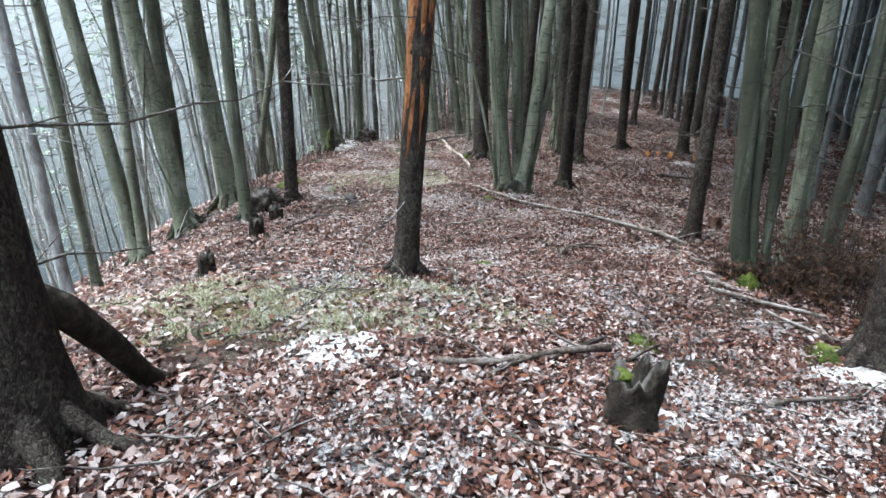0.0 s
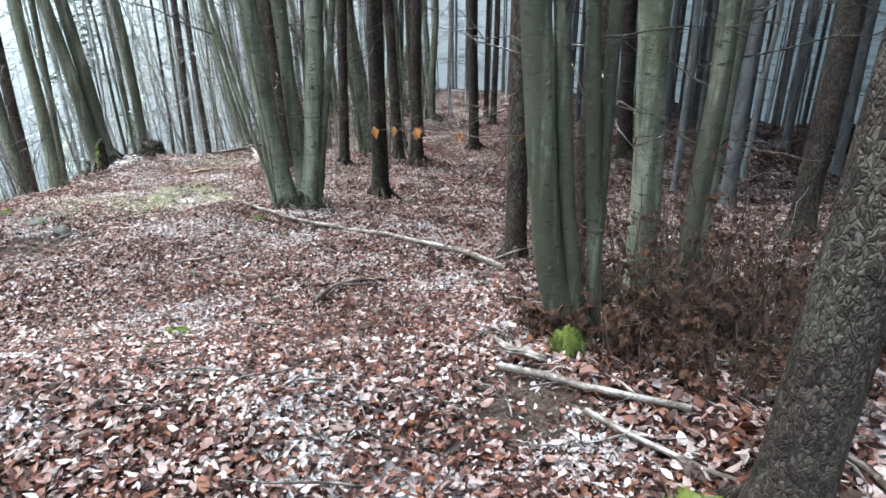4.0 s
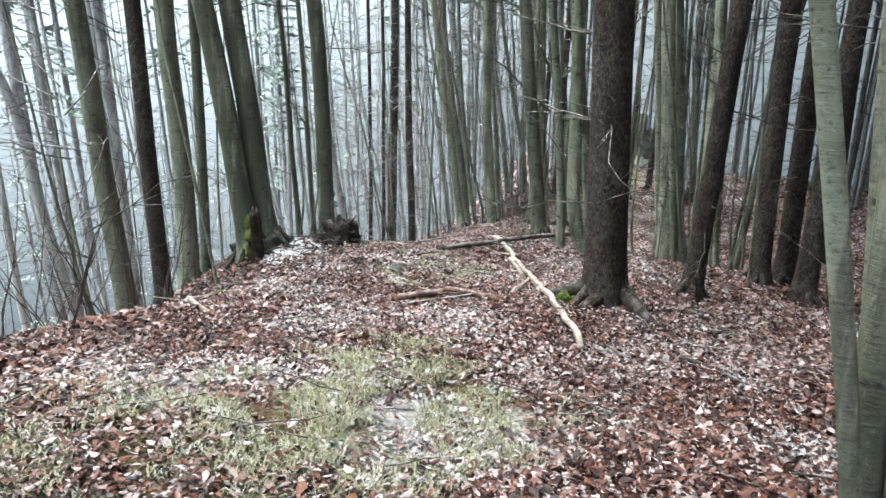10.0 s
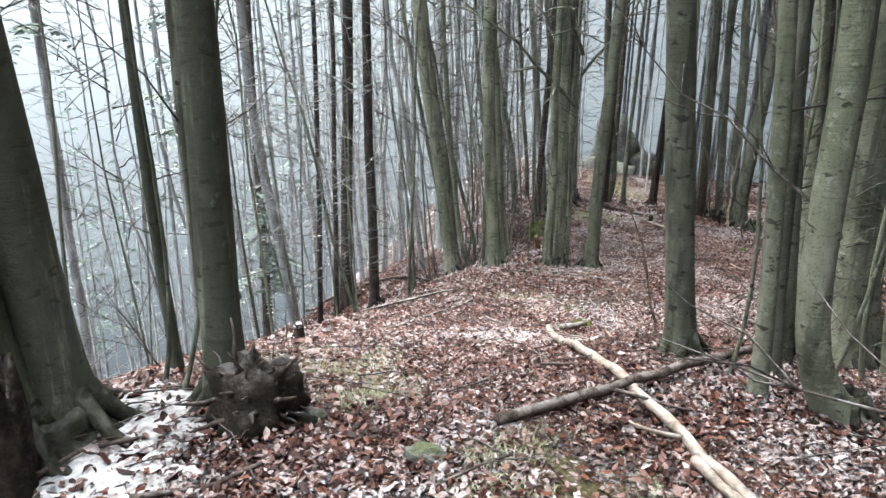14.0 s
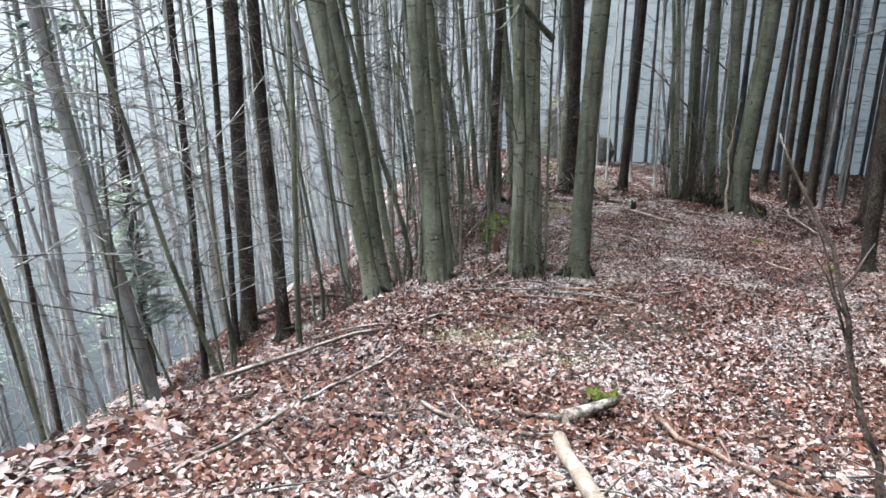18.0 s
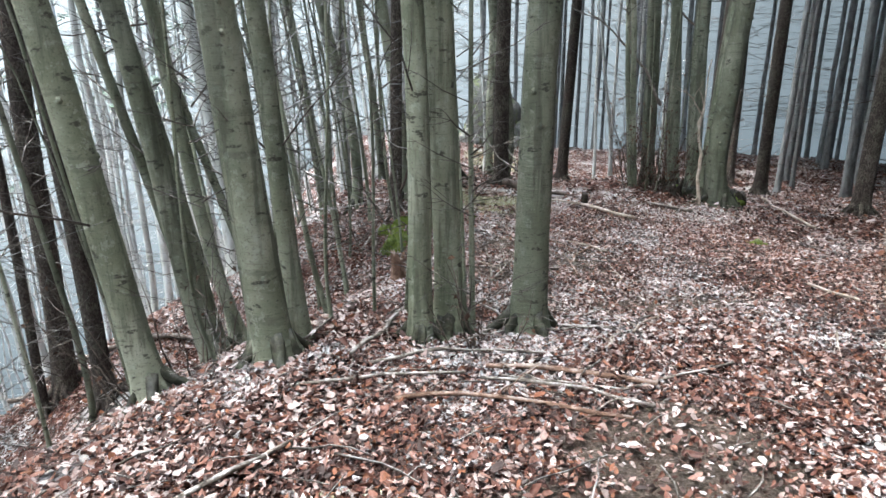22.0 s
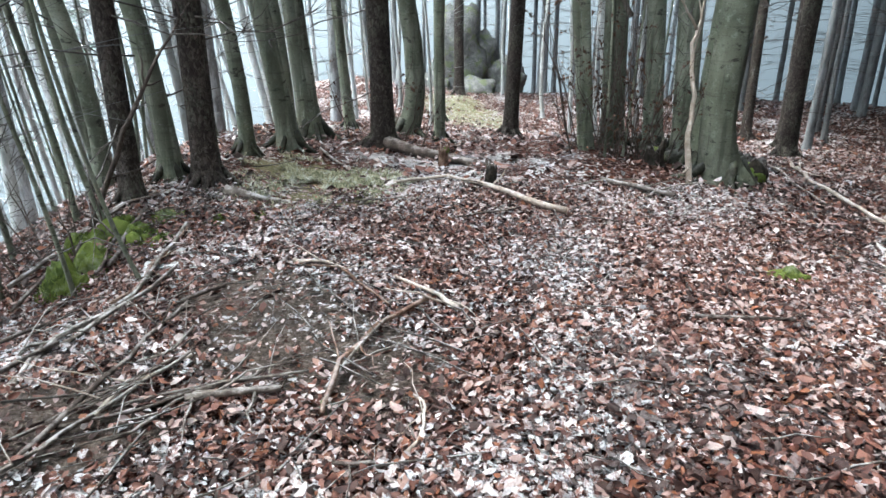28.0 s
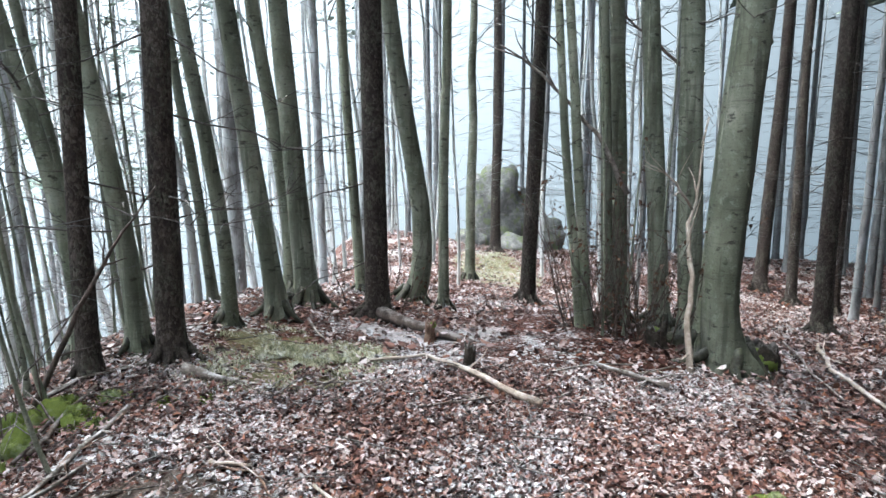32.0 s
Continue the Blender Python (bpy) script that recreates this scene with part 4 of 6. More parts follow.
beech(4.15, 6.60, 0.074, -0.027, 0.003, (-0.08, 0.0, 0.4), label="dark leaning beech stem among dry shoots", bark=WET_BEECH)
beech(-3.69, 13.06, 0.072, 0.198, 0.009, (-0.10, -0.00, 1.1), label="crooked grey beech on the slope's edge")
beech(-4.10, 15.60, 0.112, -0.050, 0.000, label="beech with green algae on its bark")
beech(-4.11, 16.99, 0.125, 0.020, 0.001)
beech(-4.14, 17.50, 0.073, 0.052, 0.004)
beech(-2.16, 16.65, 0.091, -0.014, -0.001, label="dark mossy beech beside an uprooted root plate", bark=WET_BEECH)
beech(-2.75, 17.41, 0.038, -0.043, -0.003, height=6, bark=WET_BEECH)
beech(-2.62, 17.60, 0.036, -0.025, -0.002, bark=WET_BEECH)
beech(0.35, 17.68, 0.086, -0.10, 0.000)
beech(3.48, 20.72, 0.064, -0.109, -0.004)
beech(3.58, 22.16, 0.126, -0.045, -0.003)
beech(3.56, 20.05, 0.059, 0.093, 0.007)
beech(-1.20, 24.02, 0.085, -0.144, 0.020, label="beech leaning out over the steep slope")
beech(-1.16, 25.85, 0.081, -0.159, 0.020)
beech(1.06, 24.36, 0.108, 0.020, 0.000, label="pale grey-green beech with a lichened trunk")
beech(0.69, 24.33, 0.019, -0.022, 0.003, height=5)
beech(0.82, 29.47, 0.079, -0.113, 0.007, (0.09, -0.01, 1.4), label="bent beech leaning over the slope")
beech(1.29, 30.32, 0.066, -0.108, 0.006, (0.11, -0.01, 1.3))
beech(1.65, 30.78, 0.094, -0.126, 0.007, (0.02, -0.00, 1.4))
beech(1.83, 31.54, 0.117, -0.061, 0.004)
beech(1.50, 32.43, 0.089, -0.127, 0.007, (0.15, -0.01, 1.8))
beech(2.97, 32.81, 0.124, -0.060, 0.004, (0.19, -0.01, 1.0), label="beech with a swept, mossy lower trunk")
beech(3.35, 32.30, 0.062, 0.013, -0.001)
beech(4.45, 40.07, 0.122, 0.006, -0.000)
beech(2.27, 33.80, 0.073, -0.050, 0.003)
beech(-4.25, 10.39, 0.159, -0.095, -0.001)
beech(-4.49, 10.80, 0.136, 0.029, 0.000)
beech(-3.78, 11.32, 0.170, -0.053, -0.000)
beech(-2.81, 9.07, 0.087, -0.008, -0.000)
beech(-4.30, 8.72, 0.103, -0.075, -0.001)
beech(-4.09, 7.19, 0.060, 0.003, 0.000)
beech(-3.99, 8.25, 0.067, 0.043, 0.000)
beech(0.15, 29.90, 0.070, -0.160, 0.000, (0.15, 0.0, 1.2), label="bent beech leaning over the slope")
beech(-0.30, 31.20, 0.060, -0.120)
beech(0.70, 32.00, 0.060, -0.100)


# the woods beyond: spruces on one side and behind, young beeches down the steep side
taken = [(o.location.x, o.location.y) for o in scene.objects if o.name.startswith(("spruce_tree", "beech_tree", "beech_clump"))]
rows_seed = random.Random(5)


def free_spot(x, y, gap):
    return all((x - a) ** 2 + (y - b) ** 2 > gap * gap for a, b in taken)


def in_walk(x, y):
    """The open ridge that is walked and seen along."""
    edge = float(smooth(y, *CREST))
    if y < 33:
        return edge - 1.6 < x < (8.5 if y < 17 else 11.5)
    return 3.0 < x < 11.0 and y < 47 or abs(x - 4) < 1.5 and y < 37


made = 0
for _ in range(6000):
    x, y = rows_seed.uniform(3, 36), rows_seed.uniform(-12, 60)
    if made > 330 or not free_spot(x, y, 2.3) or in_walk(x, y):
        continue
    taken.append((x, y))
    made += 1
    if rows_seed.random() < 0.85:
        spruce(x, y, rows_seed.uniform(0.08, 0.15), rows_seed.gauss(0, 0.012), rows_seed.gauss(0, 0.012), near=False, label="spruce trunk with bare snags in the foggy wood")
    else:
        beech(x, y, rows_seed.uniform(0.04, 0.1), rows_seed.gauss(0, 0.04), rows_seed.gauss(0, 0.03), near=False, label="grey beech in the foggy wood")
far_stems = Shape()
made = 0
for _ in range(6000):
    x, y = rows_seed.uniform(-26, 4), rows_seed.uniform(-10, 58)
    if made > 260 or not free_spot(x, y, 1.5 if x > -12 else 1.8) or in_walk(x, y) or (x > float(smooth(y, *CREST)) and y < 33):
        continue
    taken.append((x, y))
    made += 1
    if rows_seed.random() < 0.2:
        spruce(x, y, rows_seed.uniform(0.07, 0.15), rows_seed.gauss(-0.01, 0.015), rows_seed.gauss(0, 0.015), near=False, label="dark spruce on the foggy slope", height=rows_seed.uniform(25, 30), hazed=True)
    elif x > -9 and y < 44:
        beech(x, y, rows_seed.uniform(0.03, 0.1), rows_seed.gauss(-0.07, 0.05), rows_seed.gauss(0, 0.04), near=False, label="slender bare beech on the foggy slope", low=rows_seed.random() < 0.85)
    else:
        r, tall, foot = rows_seed.uniform(0.03, 0.1), rows_seed.uniform(15, 19), Vector((x, y, floor_z(x, y)))
        line = [foot + p for p in stem_line((rows_seed.gauss(-0.05, 0.05), rows_seed.gauss(0, 0.03)), None, tall, x + y, 0.05)]
        far_stems.tube(line, [stem_radius(p.z - foot.z, tall, r, 0.3) for p in line], 6, 0, 0, 0, False)
        for _ in range(14):
            p = point_on(line, foot.z + rows_seed.uniform(2.5, tall - 1))
            q = p + Vector((rows_seed.uniform(-1.4, 1.4), rows_seed.uniform(-1.4, 1.4), rows_seed.uniform(0.2, 1.3)))
            far_stems.tube(wavy(p, q, 4, 0.06, rows_seed), [0.014, 0.011, 0.008, 0.004], 3, 0, 0, 0, False)
tagged(part("far_beech_wood", far_stems, HAZED_BEECH), "haze-paled beech stems fading down the foggy slope", "trees", "", "stuff")

# a denser stand where the ridge bends, and the dark wood beyond the path
made = 0
for _ in range(2000):
    y = rows_seed.uniform(27, 46)
    x = min(float(smooth(y, *CREST)), 2.2) - rows_seed.uniform(0.6, 8.0)
    if made > 24 or not free_spot(x, y, 0.95) or in_walk(x, y):
        continue
    taken.append((x, y))
    made += 1
    beech(x, y, rows_seed.uniform(0.035, 0.1), rows_seed.gauss(-0.11, 0.05), rows_seed.gauss(0, 0.03), (rows_seed.uniform(0, 0.12), 0, 1.3), near=False, label="slender beech leaning out over the foggy slope", low=rows_seed.random() < 0.4)
made = 0
for _ in range(2500):
    x, y = rows_seed.uniform(8.5, 26), rows_seed.uniform(22, 56)
    if made > 25 or not free_spot(x, y, 1.7) or in_walk(x, y):
        continue
    taken.append((x, y))
    made += 1
    spruce(x, y, rows_seed.uniform(0.07, 0.13), rows_seed.gauss(0, 0.015), rows_seed.gauss(0, 0.015), near=False, label="dark spruce trunk in the dense wood")
made = 0
for _ in range(400):
    x, y = rows_seed.uniform(0.8, 8.5), rows_seed.uniform(34, 47)
    if made > 16 or not free_spot(x, y, 0.8) or abs(x - 4.9 - 0.05 * (y - 34)) < 0.9:
        continue
    taken.append((x, y))
    made += 1
    beech(x, y, rows_seed.uniform(0.03, 0.07), rows_seed.gauss(-0.03, 0.04), rows_seed.gauss(0, 0.03), (rows_seed.uniform(-0.1, 0.12), 0, 1.4), near=False, label="slender haze-paled beech where the ridge goes on", low=rows_seed.random() < 0.4)
# thin saplings along the edge of the steep side
made = 0
for _ in range(900):
    y = rows_seed.uniform(5, 33)
    x = float(smooth(y, *CREST)) - rows_seed.uniform(0.3, 4.5)
    if made > 34 or not free_spot(x, y, 0.6):
        continue
    taken.append((x, y))
    made += 1
    beech(x, y, rows_seed.uniform(0.012, 0.028), rows_seed.gauss(-0.08, 0.08), rows_seed.gauss(0, 0.06), near=False, label="thin twiggy beech sapling on the slope's edge", height=rows_seed.uniform(4.5, 8), low=rows_seed.random() < 0.6, bark=BEECH)

made = 0
for _ in range(700):
    if made % 3 < 2:
        y = rows_seed.uniform(22.5, 33)
        x = float(smooth(y, *CREST)) + rows_seed.uniform(-1.8, 0.9 if y < 26 else 0.2)
    else:
        y = rows_seed.uniform(17, 19.4)
        x = rows_seed.uniform(1.5, 3.4)
    if made > 40 or not free_spot(x, y, 0.3) or abs(x - float(smooth(y, *CAMERA_LINE))) < 0.9:
        continue
    taken.append((x, y))
    made += 1
    beech(x, y, rows_seed.uniform(0.010, 0.026), rows_seed.gauss(-0.07, 0.07), rows_seed.gauss(0, 0.05), (rows_seed.uniform(-0.1, 0.1), 0, 1.0), near=False, label="thin grey beech sapling among older stems", height=rows_seed.uniform(4.5, 8.5), bark=BEECH)
for x, y, h in ((-0.9, 24.35, 5), (-0.75, 24.6, 4), (-0.2, 24.8, 5), (0.1, 24.95, 4), (0.3, 24.7, 6), (0.75, 24.9, 5), (-0.6, 25.1, 5), (4.72, 30.3, 5), (4.95, 30.4, 4), (5.2, 30.5, 5),
                (3.3, 20.5, 5), (1.2, 17.5, 4), (1.55, 18.2, 5), (1.9, 18.0, 4), (2.6, 19.0, 5), (0.5, 17.3, 4), (-2.45, 16.8, 4), (-2.6, 16.9, 3.5), (-3.2, 16.6, 4), (0.85, 10.3, 4)):
    beech(x, y, 0.013, rows_seed.gauss(-0.04, 0.08), rows_seed.gauss(0, 0.05), (rows_seed.uniform(-0.12, 0.12), 0, 1.0), near=False, label="thin crooked beech shoot beside older stems", height=h, low=False, bark=BEECH)


# ---- things lying on the ridge ----
FALLEN = {
    "log_grey": ("fallen_log", "grey", "long thin grey log lying on the leaves", "log"),
    "log_pale": ("fallen_log", "pale", "barkless pale log lying on the leaves", "log"),
    "branch_dark": ("fallen_branch", "dark", "dark wet fallen branch on the litter", "branch"),
    "branch_grey": ("fallen_branch", "grey", "grey fallen branch on the litter", "branch"),
    "branch_bark": ("fallen_branch", "bark", "reddish-brown fallen branch on the litter", "branch"),
    "branch_pale": ("fallen_branch", "pale", "pale dry fallen branch on the litter", "branch"),
}


def fallen(kind, pts, r0, r1, lift=0.0):
    """A branch or log that follows the ground through a few points."""
    name, wood_kind, label, category = FALLEN[kind]
    rnd = random.Random(int(pts[0][0] * 911 + pts[0][1] * 37))
    line = []
    for (ax, ay), (bx, by) in zip(pts, pts[1:]):
        n = max(int(math.hypot(bx - ax, by - ay) / 0.15), 2)
        line += [(ax + (bx - ax) * i / n, ay + (by - ay) * i / n) for i in range(n)]
    line.append(pts[-1])
    r0, r1 = max(r0, 0.007), max(r1, 0.006)
    m = len(line)
    owner = thing(name, *pts[0], floor_z(*pts[0]), label, category)
    base = owner.location.copy()
    zs = [floor_z(x, y) + 0.045 for x, y in line]
    run = [sum(zs[max(0, i - 2):i + 3]) / len(zs[max(0, i - 2):i + 3]) for i in range(m)]
    path, rad = [], []
    for i, (x, y) in enumerate(line):
        r = r0 + (r1 - r0) * i / (m - 1)
        k = 0.35 * r + 0.008
        path.append(Vector((x + rnd.uniform(-k, k), y + rnd.uniform(-k, k), run[i] + r * 0.8 + rnd.uniform(0, k) + lift * i / m)) - base)
        rad.append(r * rnd.uniform(0.92, 1.08))
    part("stick" if category == "branch" else "log_body", Shape().tube(path, rad, 9 if r0 > 0.02 else 6, 0.15, 0, m), WOOD[wood_kind], owner)
    for _ in range(2 if category == "branch" else 1):
        i = rnd.randint(m // 4, m - 2)
        ang, long = rnd.uniform(0, 6.28), rnd.uniform(0.15, 0.45)
        end = path[i] + Vector((math.cos(ang) * long, math.sin(ang) * long, rnd.uniform(0.0, 0.12)))
        part("side_twig", Shape().tube(wavy(path[i], end, 5, 0.02, rnd), [rad[i] * q for q in (0.5, 0.42, 0.34, 0.25, 0.15)], 5), WOOD[wood_kind], owner)
    return owner


fallen("log_grey", [(0.5, 10.48), (1.25, 9.70), (1.97, 8.99), (2.68, 8.26), (2.95, 7.64)], 0.018, 0.031)
fallen("log_pale", [(-0.17, 19.84), (-0.22, 19.2), (-0.26, 18.6), (-0.25, 18.0), (-0.18, 17.45), (-0.10, 16.95), (0.0, 16.5), (0.21, 15.5), (0.36, 14.4), (0.52, 13.4)], 0.034, 0.023)
fallen("branch_dark", [(-0.87, 16.58), (-0.1, 17.02), (0.5, 17.38), (1.19, 17.79)], 0.032, 0.02, 0.1)
fallen("branch_dark", [(0.13, 3.00), (0.42, 3.04), (0.70, 3.25), (1.04, 3.35)], 0.012, 0.023)
fallen("branch_dark", [(1.34, 7.08), (1.46, 7.37), (1.64, 7.59), (1.94, 7.61)], 0.021, 0.012)
fallen("branch_grey", [(0.56, 23.47), (0.86, 23.32), (1.27, 22.97)], 0.009, 0.011)
fallen("branch_bark", [(0.60, 23.62), (0.86, 23.56), (1.11, 23.37), (1.39, 23.18)], 0.014, 0.017)
fallen("branch_grey", [(0.01, 23.76), (0.44, 23.94), (1.04, 23.77)], 0.012, 0.008)
fallen("branch_pale", [(2.54, 29.56), (3.04, 29.65), (3.36, 29.26), (3.81, 28.69)], 0.014, 0.026)
fallen("branch_pale", [(2.42, 27.42), (2.64, 27.14), (2.70, 26.97)], 0.009, 0.017)
fallen("branch_bark", [(2.05, 26.10), (2.12, 26.48), (2.27, 26.79), (2.57, 27.11)], 0.012, 0.012)
fallen("branch_grey", [(1.59, 26.22), (1.91, 26.23)], 0.014, 0.015)
fallen("branch_grey", [(0.92, 26.30), (0.90, 26.86), (1.04, 27.45), (1.12, 28.47)], 0.012, 0.015)
fallen("branch_dark", [(0.25, 27.82), (0.37, 28.53), (0.66, 28.90), (1.00, 29.14)], 0.013, 0.013)
fallen("branch_dark", [(0.76, 27.97), (0.79, 28.79)], 0.017, 0.016)
fallen("branch_grey", [(4.41, 29.60), (4.88, 29.12)], 0.020, 0.024)
fallen("branch_dark", [(3.75, 26.60), (4.16, 26.50)], 0.012, 0.009)
fallen("branch_grey", [(1.15, 25.75), (1.25, 25.98), (1.42, 26.29), (1.54, 26.50)], 0.007, 0.007)
fallen("branch_dark", [(1.34, 26.15), (1.56, 26.24), (1.79, 26.34), (1.87, 26.45)], 0.007, 0.007)
fallen("branch_pale", [(3.57, 24.97), (3.65, 24.57), (3.65, 24.28)], 0.012, 0.015)
fallen("branch_grey", [(3.72, 24.35), (3.87, 24.09), (3.97, 23.80)], 0.013, 0.009)
fallen("branch_grey", [(0.94, 24.40), (1.13, 24.50), (1.30, 24.34), (1.59, 24.20)], 0.010, 0.012)
fallen("branch_dark", [(1.67, 24.07), (1.83, 24.31), (1.93, 24.36)], 0.007, 0.009)
fallen("branch_grey", [(-1.07, 13.98), (-0.76, 14.25), (-0.30, 14.57)], 0.010, 0.012)
fallen("branch_pale", [(-2.49, 13.87), (-2.18, 13.65)], 0.020, 0.013)
fallen("branch_dark", [(-5.23, 30.58), (-3.33, 29.74), (-1.78, 28.37)], 0.04, 0.03)
fallen("branch_grey", [(-0.03, 20.42), (0.34, 20.61)], 0.046, 0.030)
fallen("branch_dark", [(-3.05, 13.75), (-3.23, 14.66), (-2.62, 15.00)], 0.013, 0.013)
fallen("branch_dark", [(-2.59, 14.27), (-2.49, 14.73), (-1.98, 14.73)], 0.011, 0.010)
fallen("branch_pale", [(-0.03, 14.58), (0.19, 15.36)], 0.015, 0.016)
fallen("branch_dark", [(0.06, 2.98), (0.37, 3.02), (0.64, 3.18), (1.03, 3.54)], 0.019, 0.015)
fallen("branch_dark", [(1.03, 3.34), (1.42, 3.71)], 0.017, 0.013)
fallen("branch_dark", [(0.17, 4.31), (0.13, 4.97)], 0.017, 0.020)
fallen("branch_grey", [(2.32, 5.14), (2.67, 4.92), (3.04, 4.68)], 0.020, 0.017)
fallen("branch_grey", [(2.38, 5.48), (2.43, 5.33), (2.58, 5.24)], 0.017, 0.012)
fallen("branch_dark", [(1.38, 7.11), (1.59, 7.53), (1.90, 7.52)], 0.010, 0.010)
fallen("branch_bark", [(-0.92, 14.32), (-0.50, 14.67), (-0.04, 14.44)], 0.030, 0.024)
fallen("branch_dark", [(3.39, 4.43), (3.44, 4.13), (3.39, 3.81)], 0.017, 0.011)
fallen("branch_grey", [(-2.3, 21.75), (-1.71, 22.18), (-1.30, 22.49), (-0.86, 22.57), (-0.37, 23.00)], 0.02, 0.01)
fallen("branch_pale", [(7.4, 31.2), (6.68, 29.91), (6.59, 28.74)], 0.022, 0.017)
fallen("branch_grey", [(-1.9, 19.6), (-1.5, 20.9), (-0.88, 22.0)], 0.012, 0.014)
fallen("branch_pale", [(0.0, 16.3), (0.12, 15.7)], 0.025, 0.02)
fallen("branch_dark", [(5.31, 16.43), (5.98, 16.53), (6.62, 16.49)], 0.042, 0.027)
fallen("branch_dark", [(2.69, 6.60), (2.81, 6.53), (2.90, 6.46)], 0.018, 0.010)
fallen("branch_grey", [(4.70, 11.34), (4.76, 10.50), (4.63, 9.25)], 0.019, 0.009)
fallen("branch_dark", [(6.91, 21.35), (8.24, 20.59)], 0.051, 0.035)
fallen("branch_grey", [(2.38, 5.48), (2.41, 5.31), (2.57, 5.21)], 0.015, 0.008)
fallen("branch_dark", [(8.97, 18.83), (9.20, 18.01)], 0.11, 0.09)
fallen("branch_grey", [(1.91, 23.36), (1.19, 23.18), (0.66, 23.47)], 0.008, 0.006)
fallen("branch_grey", [(-0.10, 23.89), (0.13, 24.32), (0.38, 25.00)], 0.015, 0.013)
fallen("branch_grey", [(0.22, 24.72), (0.35, 24.67), (0.45, 24.65), (0.52, 24.76), (0.61, 24.88), (0.79, 25.15)], 0.008, 0.006)
fallen("branch_grey", [(0.59, 26.07), (0.73, 25.48), (0.87, 24.98), (0.94, 24.75), (0.97, 24.39), (0.99, 24.07)], 0.016, 0.004)
fallen("branch_grey", [(0.98, 24.43), (1.10, 24.54), (1.19, 24.52), (1.27, 24.39)], 0.010, 0.007)
fallen("branch_grey", [(1.13, 24.26), (1.28, 24.25), (1.44, 24.25), (1.55, 24.21)], 0.009, 0.006)
fallen("branch_dark", [(0.34, 24.19), (0.42, 24.30), (0.54, 24.47)], 0.006, 0.003)
fallen("branch_grey", [(0.54, 24.15), (0.72, 24.21), (0.86, 24.27), (1.05, 24.29)], 0.008, 0.007)
fallen("branch_dark", [(0.46, 25.58), (0.60, 25.93), (0.77, 26.35), (0.95, 26.73)], 0.014, 0.012)
fallen("branch_grey", [(1.40, 24.62), (1.59, 24.66), (1.74, 24.74)], 0.008, 0.005)
fallen("branch_pale", [(1.67, 24.07), (1.76, 24.20), (1.94, 24.30)], 0.009, 0.006)
fallen("branch_pale", [(1.37, 23.78), (1.43, 23.87), (1.47, 23.96)], 0.006, 0.004)
fallen("branch_grey", [(1.32, 26.09), (1.68, 26.29), (2.01, 26.37)], 0.009, 0.006)
fallen("branch_grey", [(2.08, 26.29), (2.20, 26.61), (2.34, 26.88)], 0.010, 0.007)
fallen("branch_grey", [(1.31, 25.25), (1.50, 25.15), (1.61, 24.93)], 0.009, 0.004)
fallen("branch_grey", [(0.91, 26.35), (0.91, 26.61), (0.97, 26.84), (1.04, 27.18), (1.12, 27.47), (1.20, 27.77)], 0.012, 0.011)
fallen("branch_grey", [(0.78, 26.61), (0.79, 26.83), (0.87, 26.92), (0.91, 27.11)], 0.010, 0.008)
fallen("branch_dark", [(1.10, 25.94), (1.22, 26.08), (1.37, 26.30), (1.48, 26.45)], 0.006, 0.006)
fallen("branch_dark", [(1.21, 26.02), (1.41, 26.09), (1.59, 26.22), (1.77, 26.32), (1.93, 26.49)], 0.007, 0.003)
fallen("branch_pale", [(1.31, 26.06), (1.36, 26.29), (1.46, 26.38), (1.54, 26.50)], 0.009, 0.005)
fallen("branch_grey", [(1.57, 26.20), (1.75, 26.22), (1.90, 26.25)], 0.014, 0.014)
fallen("branch_grey", [(1.15, 25.75), (1.19, 25.84), (1.26, 25.93)], 0.008, 0.004)
fallen("branch_dark", [(1.37, 27.16), (1.44, 27.26), (1.54, 27.33)], 0.014, 0.010)
fallen("branch_grey", [(1.35, 26.46), (1.46, 26.55), (1.51, 26.73)], 0.007, 0.004)
fallen("branch_pale", [(2.34, 25.79), (2.40, 25.92), (2.43, 26.06), (2.40, 26.14)], 0.005, 0.004)
fallen("branch_dark", [(2.10, 25.74), (2.22, 25.72), (2.27, 25.72)], 0.007, 0.004)
fallen("branch_grey", [(1.37, 25.93), (1.46, 25.98), (1.51, 26.05)], 0.005, 0.003)
fallen("branch_grey", [(0.49, 28.21), (0.45, 28.65), (0.59, 28.90), (0.80, 29.04), (1.10, 29.18)], 0.012, 0.008)
fallen("branch_dark", [(0.71, 27.92), (0.69, 28.20), (0.70, 28.51), (0.77, 28.79)], 0.014, 0.011)
fallen("branch_bark", [(0.95, 27.38), (1.03, 27.53), (1.04, 27.86), (1.11, 28.12), (1.15, 28.47)], 0.011, 0.009)
fallen("branch_pale", [(1.87, 27.59), (1.95, 27.58), (2.09, 27.54)], 0.012, 0.009)
fallen("branch_grey", [(1.69, 27.71), (1.80, 27.78), (1.88, 27.81)], 0.007, 0.006)
fallen("branch_grey", [(2.29, 28.85), (2.39, 29.06)], 0.014, 0.010)
fallen("branch_grey", [(1.94, 30.74), (2.07, 30.31), (2.17, 30.15)], 0.014, 0.008)
fallen("branch_grey", [(0.13, 28.08), (0.26, 28.39), (0.43, 28.54)], 0.016, 0.012)
fallen("branch_dark", [(1.16, 25.78), (1.25, 26.15), (1.33, 26.65), (1.41, 27.1)], 0.012, 0.009)
fallen("branch_dark", [(0.36, 27.37), (0.57, 27.5), (0.73, 27.57)], 0.013, 0.009)
